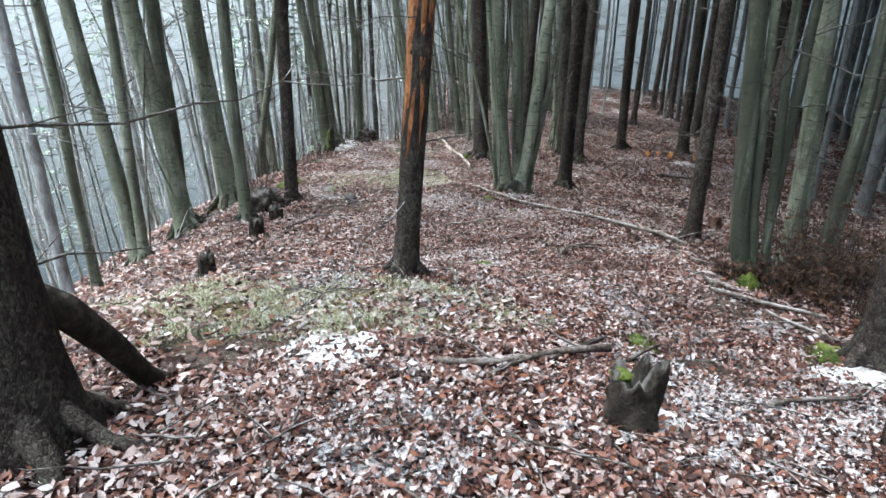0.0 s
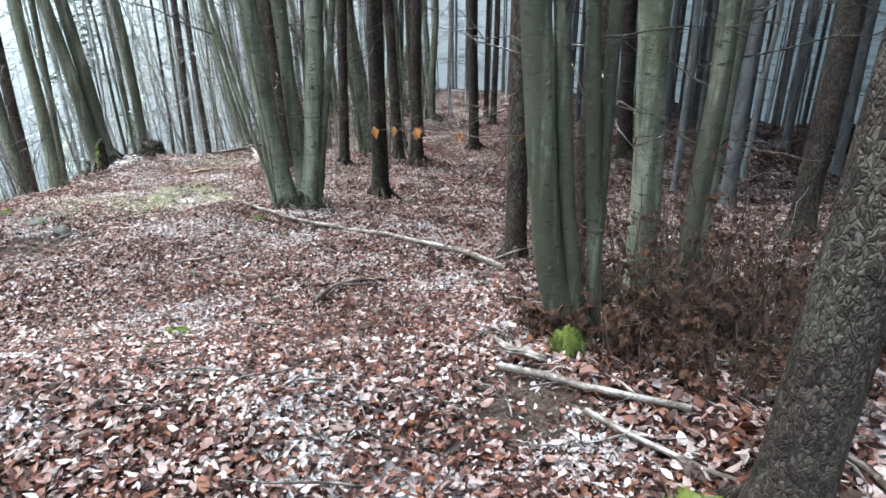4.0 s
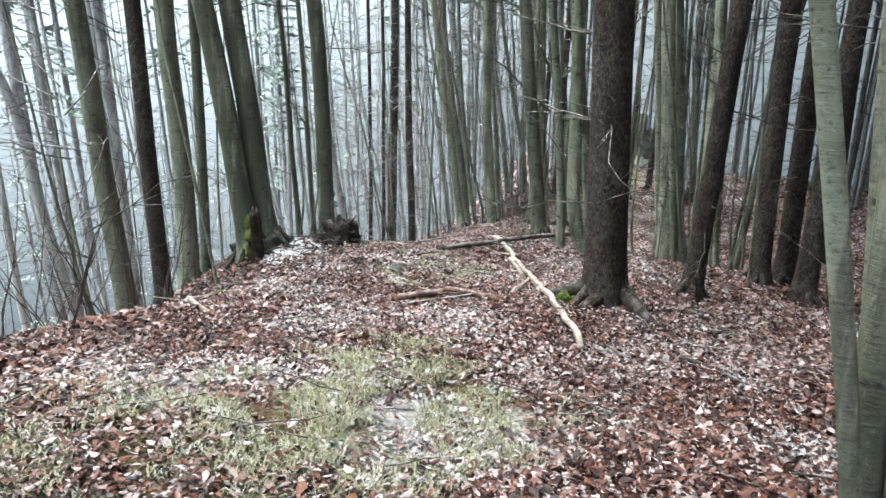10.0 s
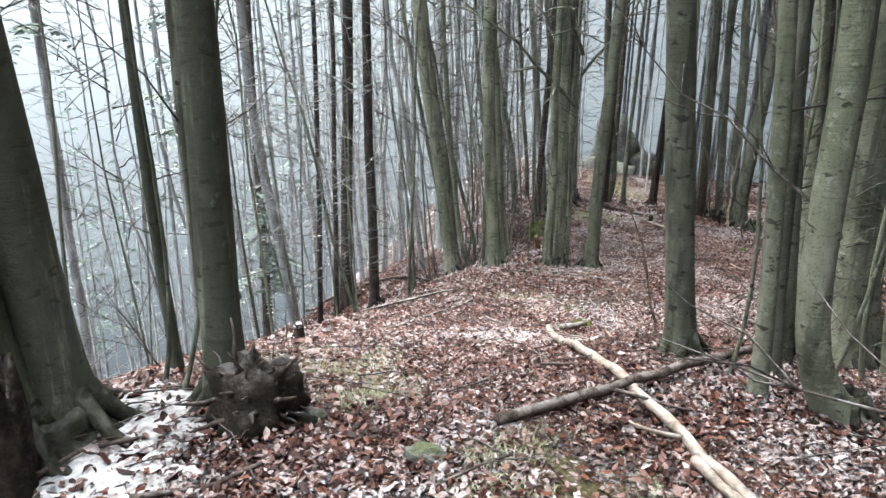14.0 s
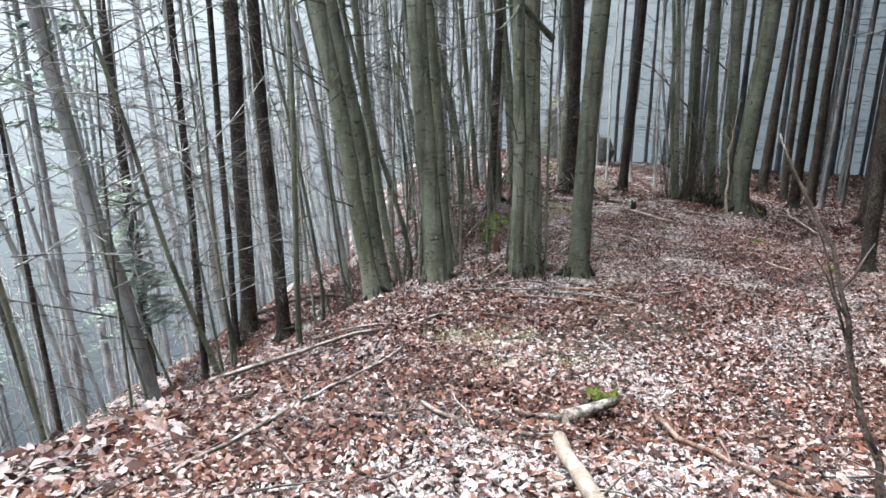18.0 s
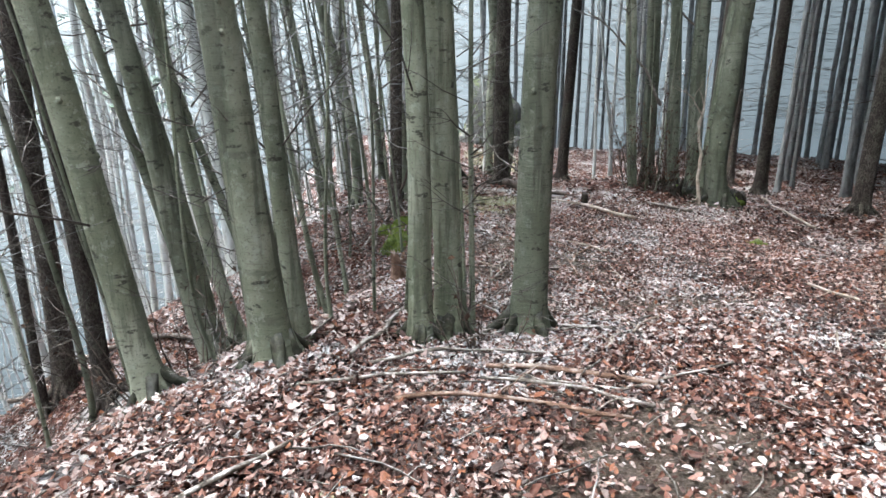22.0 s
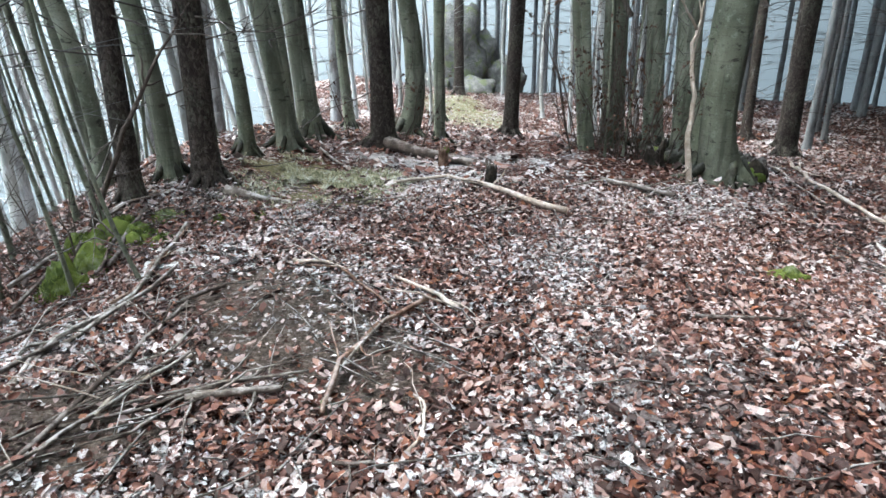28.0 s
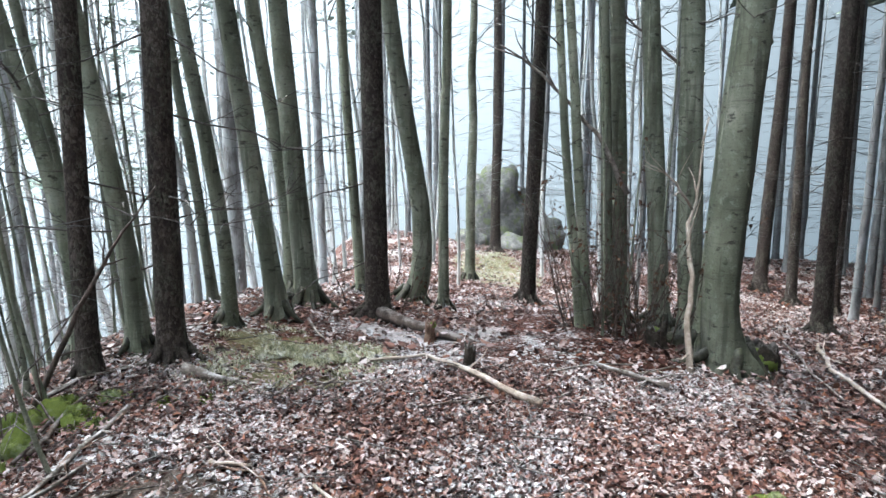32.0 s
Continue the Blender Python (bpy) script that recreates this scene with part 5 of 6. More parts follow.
fallen("branch_bark", [(1.87, 27.58), (2.12, 27.5), (2.23, 27.29), (2.37, 27.04)], 0.008, 0.006)
fallen("branch_dark", [(2.95, 28.56), (3.19, 28.65), (3.48, 28.78)], 0.011, 0.008)
fallen("branch_grey", [(6.92, 31.03), (6.38, 29.71), (6.3, 29.11)], 0.014, 0.01)
fallen("branch_grey", [(3.96, 29.34), (4.47, 29.55), (4.76, 29.54)], 0.009, 0.007)
fallen("branch_grey", [(4.76, 29.4), (5.11, 29.57)], 0.011, 0.008)
fallen("branch_grey", [(2.13, 24.07), (2.42, 24.65)], 0.006, 0.004)
fallen("branch_pale", [(2.81, 23.74), (2.59, 23.42)], 0.006, 0.004)
fallen("branch_dark", [(2.49, 24.25), (2.68, 24.23)], 0.007, 0.005)
fallen("branch_bark", [(0.49, 20.45), (0.53, 19.53), (0.38, 18.61)], 0.014, 0.011)
fallen("branch_grey", [(-0.77, 20.53), (-0.51, 20.15), (-0.14, 20.06)], 0.012, 0.014)
fallen("branch_dark", [(0.69, 19.0), (0.76, 18.8)], 0.014, 0.01)
fallen("branch_dark", [(0.37, 18.45), (0.81, 18.71)], 0.016, 0.01)
fallen("branch_grey", [(2.68, 22.49), (3.16, 22.64)], 0.012, 0.008)
fallen("branch_dark", [(-1.46, 19.88), (-1.18, 19.52)], 0.008, 0.006)
fallen("branch_pale", [(-0.11, 18.47), (0.04, 18.59)], 0.02, 0.017)
fallen("branch_bark", [(0.1, 23.32), (0.43, 23.3), (0.86, 23.05), (1.11, 22.88)], 0.013, 0.011)
fallen("branch_grey", [(-0.43, 23.5), (0.06, 23.59), (0.49, 23.55)], 0.011, 0.008)
fallen("branch_dark", [(-0.5, 23.89), (-0.2, 24.65)], 0.012, 0.008)
fallen("branch_grey", [(-1.63, 22.49), (-1.34, 22.67), (-0.87, 22.75)], 0.013, 0.008)
fallen("branch_dark", [(-2.21, 15.74), (-1.94, 15.83), (-1.72, 16.04)], 0.012, 0.009)
fallen("branch_dark", [(-2.72, 15.91), (-2.58, 16.12), (-2.36, 16.2)], 0.013, 0.009)
fallen("branch_dark", [(-1.21, 15.8), (-1.05, 15.99), (-0.81, 16.17)], 0.009, 0.006)
fallen("branch_dark", [(-0.55, 17.48), (-0.2, 17.53)], 0.012, 0.009)
fallen("branch_dark", [(-3.38, 15.25), (-3.02, 15.2), (-2.78, 15.2)], 0.02, 0.013)
fallen("branch_dark", [(-2.78, 15.26), (-2.09, 14.78), (-1.71, 14.72)], 0.009, 0.006)
fallen("branch_dark", [(-1.44, 9.79), (-1.27, 10.11)], 0.014, 0.009)
fallen("branch_grey", [(0.04, 8.76), (0.5, 8.89), (0.96, 9.01)], 0.012, 0.009)
fallen("branch_bark", [(-1.29, 9.23), (-0.96, 8.97)], 0.014, 0.01)
fallen("branch_dark", [(-0.8, 9.02), (-0.6, 9.26)], 0.008, 0.006)
fallen("branch_dark", [(-2.0, 7.62), (-1.75, 8.81), (-1.29, 8.89)], 0.014, 0.01)
fallen("branch_grey", [(-4.11, 11.36), (-3.82, 11.8)], 0.02, 0.014)
fallen("branch_dark", [(1.63, 2.9), (2.01, 3.16), (2.44, 3.23)], 0.018, 0.012)
fallen("branch_grey", [(2.56, 4.69), (2.8, 4.36), (2.95, 4.18)], 0.014, 0.01)


def stump(x, y, w, h, label, top="rotten", ragged=0.4, cap=False):
    """A rotten stump with a broken, uneven rim and root flare."""
    owner = thing("tree_stump", x, y, floor_z(x, y), label, "stump")
    r, n, rings = w / 2, 28, 9
    seed = int(x * 53 + y * 17)
    shape = Shape()
    for i in range(rings + 1):
        s = i / rings
        for j in range(n):
            a = 6.2832 * j / n
            tall = h * (1 + ragged * noise.noise((math.cos(a) * 1.5 + seed, math.sin(a) * 1.5, 0)) + 0.45 * ragged * noise.noise((math.cos(a) * 3, math.sin(a) * 3 + seed, 3)) + 0.18 * ragged * noise.noise((math.cos(a) * 9, math.sin(a) * 9, seed)))
            q = r * (0.82 + 0.5 * math.exp(-s * 5) * (1 + 0.35 * math.cos(4 * a + seed)) + 0.3 * noise.noise((math.cos(a) * 3, math.sin(a) * 3, s * 2 + seed)) + 0.12 * noise.noise((a * 6, s * 2, seed)))
            shape.v.append((q * math.cos(a), q * math.sin(a), -0.06 + (tall + 0.06) * s))
    for i in range(rings):
        for j in range(n):
            a, b = i * n + j, i * n + (j + 1) % n
            shape.f.append((a, b, b + n, a + n))
    k = len(shape.v)
    for j in range(n):
        vx, vy, vz = shape.v[rings * n + j]
        shape.v.append((vx * 0.6, vy * 0.6, vz - 0.25 * h * (0.5 + 0.5 * noise.noise((vx * 20, vy * 20, seed)))))
    shape.v.append((0, 0, h * 0.6))
    for j in range(n):
        a, b = rings * n + j, rings * n + (j + 1) % n
        shape.f += [(a, b, k + (j + 1) % n, k + j), (k + j, k + (j + 1) % n, k + n)]
    part("body", shape, WOOD[top], owner)
    if cap:
        part("snow_cap", Shape().lump((0, 0, h * 0.86), r * 0.85, r * 0.85, 0.03, seed, 0.3), SNOW, owner, "thin cap of snow")
    return owner


def mossy(owner, x, y, z, r, h, seed):
    part("moss_patch", Shape().lump((x, y, z), r, r, h, seed, 0.5, 2.5, 8, 14), MOSS, owner, "bright green moss")


s1 = stump(0.93, 2.52, 0.26, 0.3, "rotten broken stump with snow at its foot", ragged=0.7)
mossy(s1, -0.06, 0.03, 0.26, 0.05, 0.03, 1)
stump(2.32, 2.74, 0.13, 0.22, "small dark stump beside snow")
stump(-1.94, 5.16, 0.17, 0.26, "small dark stump on the grassy crest")
stump(-2.17, 7.39, 0.19, 0.22, "small dark stump on the crest")
stump(-2.32, 8.85, 0.21, 0.23, "small dark stump on the crest")
stump(4.00, 9.32, 0.21, 0.23, "brown sawn stump in the leaves", "bark", 0.15)
stump(-2.56, 19.58, 0.11, 0.24, "little sawn stump with a snow cap", "dark", 0.05, True)
mossy(stump(3.89, 24.20, 0.19, 0.15, "low mossy stump among leaves", "bark", 0.3), 0, 0.03, 0.11, 0.08, 0.05, 5)
mossy(stump(3.11, 30.29, 0.10, 0.2, "splintered mossy stump by a root", "bark", 0.5), 0.02, 0, 0.16, 0.04, 0.04, 6)
stump(3.39, 29.45, 0.11, 0.19, "splintered dark stump on the path", ragged=0.5)
stump(0.40, 26.32, 0.15, 0.27, "dark reddish broken stump on the slope's edge", "bark", 0.6)


def root_plate(x, y, w, h, label, seed):
    """A dark clod of torn roots, bristling with broken ends."""
    rng = random.Random(seed)
    owner = thing("root_plate", x, y, floor_z(x, y), label, "root")
    part("clod", Shape().lump((0, 0, h * 0.35), w * 0.5, w * 0.42, h * 0.62, seed, 0.4, 2.4, 18, 28, -0.6), WOOD["rotten"], owner)
    for _ in range(46):
        a, e = rng.uniform(0, 6.28), rng.uniform(-0.2, 1.3)
        d = Vector((math.cos(a) * math.cos(e), math.sin(a) * math.cos(e), math.sin(e)))
        p = Vector((d.x * w * 0.4, d.y * w * 0.36, h * 0.35 + d.z * h * 0.5))
        q = p + (d + Vector((rng.uniform(-0.5, 0.5), rng.uniform(-0.5, 0.5), rng.uniform(-0.3, 0.3)))) * rng.uniform(0.06, 0.2)
        r = rng.uniform(0.005, 0.018)
        part("root_end", Shape().tube(wavy(p, q, 4, 0.015, rng), [r, r * 0.8, r * 0.6, r * 0.3], 5), WOOD["dark"], owner)
    return owner


stub = stump(-2.76, 15.95, 0.17, 0.5, "upright rotten stub furred with green moss", ragged=0.3)
for k, (mx, my, mz) in enumerate(((-0.06, -0.04, 0.1), (-0.05, -0.05, 0.28), (-0.04, -0.03, 0.42))):
    mossy(stub, mx, my, mz, 0.05, 0.1, 20 + k)
root_plate(-1.95, 16.42, 0.42, 0.36, "upturned dark root plate with bristling roots", 3)
root_plate(-2.7, 9.6, 0.55, 0.36, "dark rotting root mass on the crest", 4)


def roots(x, y, lines, label, wood_kind="dark"):
    """Surface roots that leave a trunk's foot."""
    for pts, r0, r1 in lines:
        owner = thing("surface_root", pts[0][0], pts[0][1], floor_z(pts[0][0], pts[0][1]), label, "root")
        base = owner.location.copy()
        path = []
        for i, p in enumerate(pts):
            up = p[2] if len(p) > 2 else 0.0
            path.append(Vector((p[0], p[1], floor_z(p[0], p[1]) + up)) - base)
        fine = []
        for a, b in zip(path, path[1:]):
            fine += [a.lerp(b, i / 4) for i in range(4)]
        fine.append(path[-1])
        part("root", Shape().tube(fine, [r0 + (r1 - r0) * i / (len(fine) - 1) for i in range(len(fine))], 9, 0.15, 0, 4), WOOD[wood_kind], owner)


roots(-1.62, 2.25, [([(-1.56, 2.34, 0.68), (-1.45, 2.42, 0.6), (-1.41, 2.62, 0.36), (-1.38, 2.8, 0.1), (-1.34, 2.95, -0.03)], 0.08, 0.045), ([(-1.62, 2.2, 0.15), (-1.62, 2.45, 0.1), (-1.57, 2.6, 0.05), (-1.5, 2.7, -0.02)], 0.06, 0.035)], "brown arching surface root dusted with snow", "rotten")
roots(2.6, 31.2, [([(2.62, 31.15, 0.1), (2.9, 30.85, 0.07), (3.2, 30.5, 0.05), (3.5, 30.1, 0.0)], 0.075, 0.03)], "thick grey-brown root across the path edge", "dark")
roots(1.18, 29.14, [([(1.3, 29.0, 0.06), (1.55, 28.95, 0.04), (1.9, 28.95, 0.01)], 0.05, 0.015)], "pale root tapering into grass", "grey")
roots(0.85, 14.65, [([(0.78, 14.6, 0.2), (0.6, 14.62, 0.13), (0.42, 14.72, 0.06), (0.22, 14.85, -0.01)], 0.1, 0.04), ([(0.93, 14.56, 0.16), (1.0, 14.35, 0.08), (1.1, 14.1, 0.03), (1.3, 13.85, -0.02)], 0.08, 0.03),
                    ([(0.8, 14.52, 0.16), (0.7, 14.42, 0.08), (0.55, 14.32, -0.01)], 0.075, 0.04)], "dark snow-dusted root of a stout spruce", "rotten")
roots(3.94, 3.89, [([(4.05, 3.75, 0.1), (4.3, 3.65, 0.04), (4.6, 3.6, 0.0)], 0.07, 0.025), ([(3.8, 3.85, 0.08), (3.6, 3.9, 0.02), (3.45, 3.95, -0.02)], 0.06, 0.025)], "root of a stout spruce", "dark")


def stone(x, y, w, h, label, moss=False):
    ob = part("stone", Shape().lump((0, 0, 0.0), w / 2, w * 0.4, h, x + y, 0.45, 1.5, 9, 14, -0.2), MOSS if moss else ROCK, None, "", False)
    ob.location = (x, y, floor_z(x, y))
    return tagged(ob, label, "stone")


mossy(stump(5.98, 29.78, 0.34, 0.2, "mossy rotten foot beside the beech clump", "rotten", 0.6), -0.05, -0.04, 0.08, 0.15, 0.12, 7)
mossy(stump(5.2, 30.2, 0.2, 0.2, "small dark stump in the thicket", "rotten", 0.6), 0, 0, 0.13, 0.06, 0.05, 8)

stone(-1.49, 10.19, 0.2, 0.12, "grey stone among leaves")
stone(-1.89, 10.59, 0.28, 0.09, "flat dark stone among leaves")
stone(0.25, 8.47, 0.09, 0.06, "small pale stone in the litter")
stone(-1.18, 16.16, 0.2, 0.09, "grey stone sunk in the path")
stone(-1.12, 15.37, 0.2, 0.08, "flat greenish stone in the path")
stone(-2.44, 15.27, 0.11, 0.06, "pinkish stone beside the path")
stone(-1.71, 16.44, 0.17, 0.1, "grey stone near a root plate")
stone(4.71, 27.33, 0.24, 0.1, "stone covered with green moss", True)
stone(2.07, 26.18, 0.06, 0.045, "little yellowish stone on the litter", False)


def moss_mound(x, y, w, h, label="cushion of bright green moss"):
    owner = thing("moss_cushion", x, y, floor_z(x, y), label, "moss")
    rnd = random.Random(int(x * 91 + y * 7))
    body = Shape()
    for k in range(5):
        a, d = rnd.uniform(0, 6.28), rnd.uniform(0, 0.3) * w
        body.lump((math.cos(a) * d, math.sin(a) * d, 0.0), w * rnd.uniform(0.22, 0.4), w * rnd.uniform(0.2, 0.34), h * rnd.uniform(0.5, 1.0), k + x, 0.6, 2.6, 8, 14)
    part("cushion", body, MOSS, owner)
    hair = Shape()
    for _ in range(int(500 * min(w * 4, 3))):
        a, d = rnd.uniform(0, 6.28), math.sqrt(rnd.random()) * 0.5 * w
        p = Vector((math.cos(a) * d, math.sin(a) * d, h * max(0.1, 1 - (2 * d / w) ** 2) * 0.75))
        q = p + Vector((rnd.uniform(-1, 1), rnd.uniform(-1, 1), rnd.uniform(0.5, 1.5))) * 0.018
        s = len(hair.v)
        hair.v += [tuple(p + Vector((0.004, 0, 0))), tuple(p - Vector((0.004, 0.002, 0))), tuple(q)]
        hair.f.append((s, s + 1, s + 2))
    tagged(part("moss_fuzz", hair, MOSS, owner), kind="stuff")
    return owner


for mx, my, w, h in ((0.62, 28.2, 0.3, 0.12), (0.84, 28.4, 0.28, 0.1), (0.7, 28.55, 0.3, 0.13), (0.95, 28.62, 0.22, 0.09), (0.5, 28.42, 0.26, 0.14), (1.0, 28.3, 0.16, 0.06)):
    moss_mound(mx, my, w, h, "mossy hump under fallen branches")
moss_mound(1.30, 28.58, 0.16, 0.05)
moss_mound(1.58, 28.60, 0.14, 0.05)
moss_mound(1.38, 3.99, 0.3, 0.07)
moss_mound(2.69, 3.99, 0.34, 0.07)
moss_mound(0.45, 6.17, 0.14, 0.05)
moss_mound(2.74, 5.40, 0.24, 0.2, "green moss on the clump's foot")
moss_mound(0.46, 6.75, 0.22, 0.06)
moss_mound(-2.72, 11.37, 0.5, 0.12)
moss_mound(0.33, 20.86, 0.24, 0.08, "dark green moss on a stone")
moss_mound(0.48, 27.96, 0.3, 0.2)
moss_mound(0.71, 9.99, 0.18, 0.06)
moss_mound(1.06, 9.34, 0.2, 0.05)
moss_mound(-2.61, 14.72, 0.26, 0.08)
moss_mound(0.48, 14.5, 0.22, 0.1, "moss on a spruce root")


def snow_patch(x, y, w, d, seed, label="thin patch of old snow on leaves"):
    shape = Shape()
    n = 26
    for j in range(n + 1):
        for i in range(n + 1):
            u, v = 2 * i / n - 1, 2 * j / n - 1
            px, py = x + u * w * 0.6, y + v * d * 0.7
            rim = 1 - math.hypot(u, v) + 0.55 * noise.noise((u * 2.2 + seed, v * 2.2, 0)) + 0.45 * noise.noise((u * 7 + seed, v * 7, 2))
            shape.v.append((px, py, floor_z(px, py) + min(max(rim * 0.09, -0.05), 0.035) + 0.012 * noise.noise((px * 25, py * 25, 0))))
    for j in range(n):
        for i in range(n):
            a = j * (n + 1) + i
            shape.f.append((a, a + 1, a + n + 2, a + n + 1))
    ob = part("snow_patch", shape, SNOW)
    return tagged(ob, label, "snow")


snow_patch(-0.55, 3.30, 0.50, 0.42, 1)
snow_patch(2.71, 3.70, 0.50, 0.28, 2)
snow_patch(1.08, 2.63, 0.46, 0.24, 3)
snow_patch(2.22, 2.94, 0.31, 0.2, 4)
snow_patch(-2.46, 16.55, 0.75, 0.6, 5, "snow lying between the beech roots")
snow_patch(-2.61, 16.04, 0.33, 0.22, 6, "snow lying between the beech roots")
snow_patch(1.15, 10.18, 0.62, 0.33, 7)
snow_patch(7.19, 19.83, 0.73, 0.8, 8)
snow_patch(-0.16, 26.97, 0.40, 0.5, 9)
snow_patch(1.1, 28.0, 0.3, 0.4, 10)
snow_patch(-2.85, 16.35, 0.6, 0.5, 11, "snow lying between the beech roots")
snow_patch(-2.3, 15.9, 0.5, 0.4, 12, "snow lying between the beech roots")


# ---- ground cover ----
def scatter_leaves(name, count, x0, x1, y0, y1, size, seed, mat=None, heap=False):
    """Fallen beech leaves: pointed blades folded along the midrib and curled, thinned out on grass and bare earth."""
    rng = np.random.default_rng(seed)
    x, y = rng.uniform(x0, x1, count), rng.uniform(y0, y1, count)
    if heap:
        x, y = rng.normal((x0 + x1) / 2, (x1 - x0) / 3.5, count), rng.normal((y0 + y1) / 2, (y1 - y0) / 3.5, count)
    tufts = np.clip(0.75 + np.sin(7 * x + 2 * np.sin(5 * y)) * np.sin(6 * y + 2 * np.sin(4 * x)), 0, 1)
    keep = rng.random(count) > np.maximum(np.maximum(0.88 * tufts * inside(GRASSY, x, y), 0.82 * inside(BARE, x, y)), 0.6 * inside(SNOWY, x, y))
    patchy = 0.5 + 0.5 * np.sin(1.9 * x + 1.3 * np.sin(0.9 * y)) * np.sin(1.4 * y + 1.7 * np.sin(1.1 * x))
    keep &= rng.random(count) > 0.3 * patchy
    x, y = x[keep], y[keep]
    n = len(x)
    z = ground(x, y) + rng.uniform(0.002, 0.055, n) + (0.02 if heap else 0.0)
    yaw, tip, roll = rng.uniform(0, 6.2832, n), rng.normal(0, 0.36, n), rng.normal(0, 0.45, n)
    s = size * np.clip(rng.lognormal(0, 0.3, n), 0.4, 1.9)
    slim = rng.uniform(0.65, 1.05, n)
    curl, fold = rng.uniform(-0.5, 0.8, n), rng.uniform(-0.35, 0.9, n)
    pts = []
    for u, v in ((0.0, 0.0), (0.28, 0.29), (0.68, 0.25), (1.0, 0.0), (0.68, -0.25), (0.28, -0.29)):
        u, v = u + rng.uniform(-0.05, 0.05, n), v * rng.uniform(0.75, 1.2, n)
        a, b = (u - 0.5) * s, v * s * slim
        c = np.abs(v) * fold * s + curl * s * ((u - 0.5) ** 2) * 1.6
        b2, c2 = b * np.cos(roll) - c * np.sin(roll), b * np.sin(roll) + c * np.cos(roll)
        a2, c3 = a * np.cos(tip) - c2 * np.sin(tip), a * np.sin(tip) + c2 * np.cos(tip)
        pts.append(np.stack([x + a2 * np.cos(yaw) - b2 * np.sin(yaw), y + a2 * np.sin(yaw) + b2 * np.cos(yaw), z + c3], -1))
    verts = np.stack(pts, 1).reshape(-1, 3)
    loops = (np.arange(n)[:, None] * 6 + np.array([0, 3, 2, 1, 0, 5, 4, 3])).reshape(-1)
    me = bpy.data.meshes.new(name)
    me.vertices.add(len(verts))
    me.vertices.foreach_set("co", verts.reshape(-1))
    me.loops.add(len(loops))
    me.loops.foreach_set("vertex_index", loops)
    me.polygons.add(2 * n)
    me.polygons.foreach_set("loop_start", np.arange(0, len(loops), 4))
    me.update(calc_edges=True)
    me.materials.append(mat or LITTER)
    return tagged(new(name, me), "fallen reddish-brown beech leaves, many rimmed with frost", "leaves", "", "stuff")


for seed, count, x0, x1, y0, y1 in ((11, 88000, -1.1, 2.7, 0.2, 10.0), (12, 90000, -2.3, 1.6, 10.0, 20.0), (13, 50000, -1.2, 3.0, 20.0, 24.0), (34, 74000, 0.2, 5.4, 24.0, 29.5)):
    scatter_leaves("leaf_litter", count, x0, x1, y0, y1, 0.037, seed)
    scatter_leaves("leaf_litter", count, x0, x1, y0, y1, 0.031, seed + 60)
for seed, count, x0, x1, y0, y1, size in (
        (21, 42000, -3.2, -1.1, 0.0, 10.0, 0.045), (22, 16000, 2.7, 3.6, 0.0, 10.0, 0.045), (23, 18000, -3.6, -2.3, 10.0, 20.0, 0.045), (24, 24000, 1.6, 3.2, 10.0, 20.0, 0.045),
        (25, 34000, -2.4, 0.2, 20.0, 29.5, 0.042), (26, 40000, 3.0, 7.0, 20.0, 29.5, 0.044), (17, 40000, -7.5, -2.8, -1.0, 20.0, 0.065), (14, 62000, 3.2, 8.5, -0.5, 20.0, 0.058),
        (18, 42000, 6.0, 12.0, 20.0, 34.0, 0.062), (27, 36000, 12.0, 26.0, 18.0, 50.0, 0.11), (28, 24000, 8.5, 18.0, -2.0, 20.0, 0.09), (15, 30000, -9.0, -2.0, 18.0, 38.0, 0.075), (16, 50000, -0.5, 12.0, 29.5, 48.0, 0.062)):
    scatter_leaves("leaf_litter", count, x0, x1, y0, y1, size, seed, mat=DRY_LITTER if x0 < -2 or x0 > 1.5 else LITTER)


for seed, count, x0, x1, y0, y1 in ((71, 2600, 2.8, 3.9, 23.6, 24.7), (72, 2600, 0.1, 1.0, 17.9, 19.4), (73, 2800, -0.7, 0.3, 16.4, 18.2), (74, 3000, 0.1, 1.2, 11.2, 13.2),
                                    (75, 2600, 1.0, 2.2, 5.6, 7.2), (76, 1800, 2.9, 3.8, 25.2, 26.4), (77, 2200, -1.4, -0.4, 20.0, 21.4)):
    scatter_leaves("leaf_litter", count, x0, x1, y0, y1, 0.034, seed, WET_LITTER, True)


def scatter_blades(name, spots, per, long, mat, label, category, seed):
    """Tufts of thin, arching blades."""
    rng = random.Random(seed)
    shape = Shape()
    for cx, cy, a, b in spots:
        for _ in range(int(per * a * b)):
            w, d = rng.uniform(0, 6.2832), math.sqrt(rng.random()) * 1.25
            x, y = cx + a * d * math.cos(w), cy + b * d * math.sin(w)
            if noise.noise((x * 3.0, y * 3.0, 1.0)) < -0.05:
                continue
            p = Vector((x, y, floor_z(x, y) + 0.01))
            lean = Vector((rng.uniform(-1, 1), rng.uniform(-1, 1), rng.uniform(0.05, 0.55))).normalized()
            q = p + lean * long * rng.uniform(0.4, 1.1)
            m = p.lerp(q, 0.55) + Vector((0, 0, 0.02))
            side = lean.cross(Vector((0, 0, 1))).normalized() * 0.0035
            s = len(shape.v)
            shape.v += [tuple(p - side), tuple(p + side), tuple(m + side * 0.8), tuple(m - side * 0.8), tuple(q)]
            shape.f += [(s, s + 1, s + 2, s + 3), (s + 3, s + 2, s + 4)]
    ob = part(name, shape, mat)
    return tagged(ob, label, category, "", "stuff")


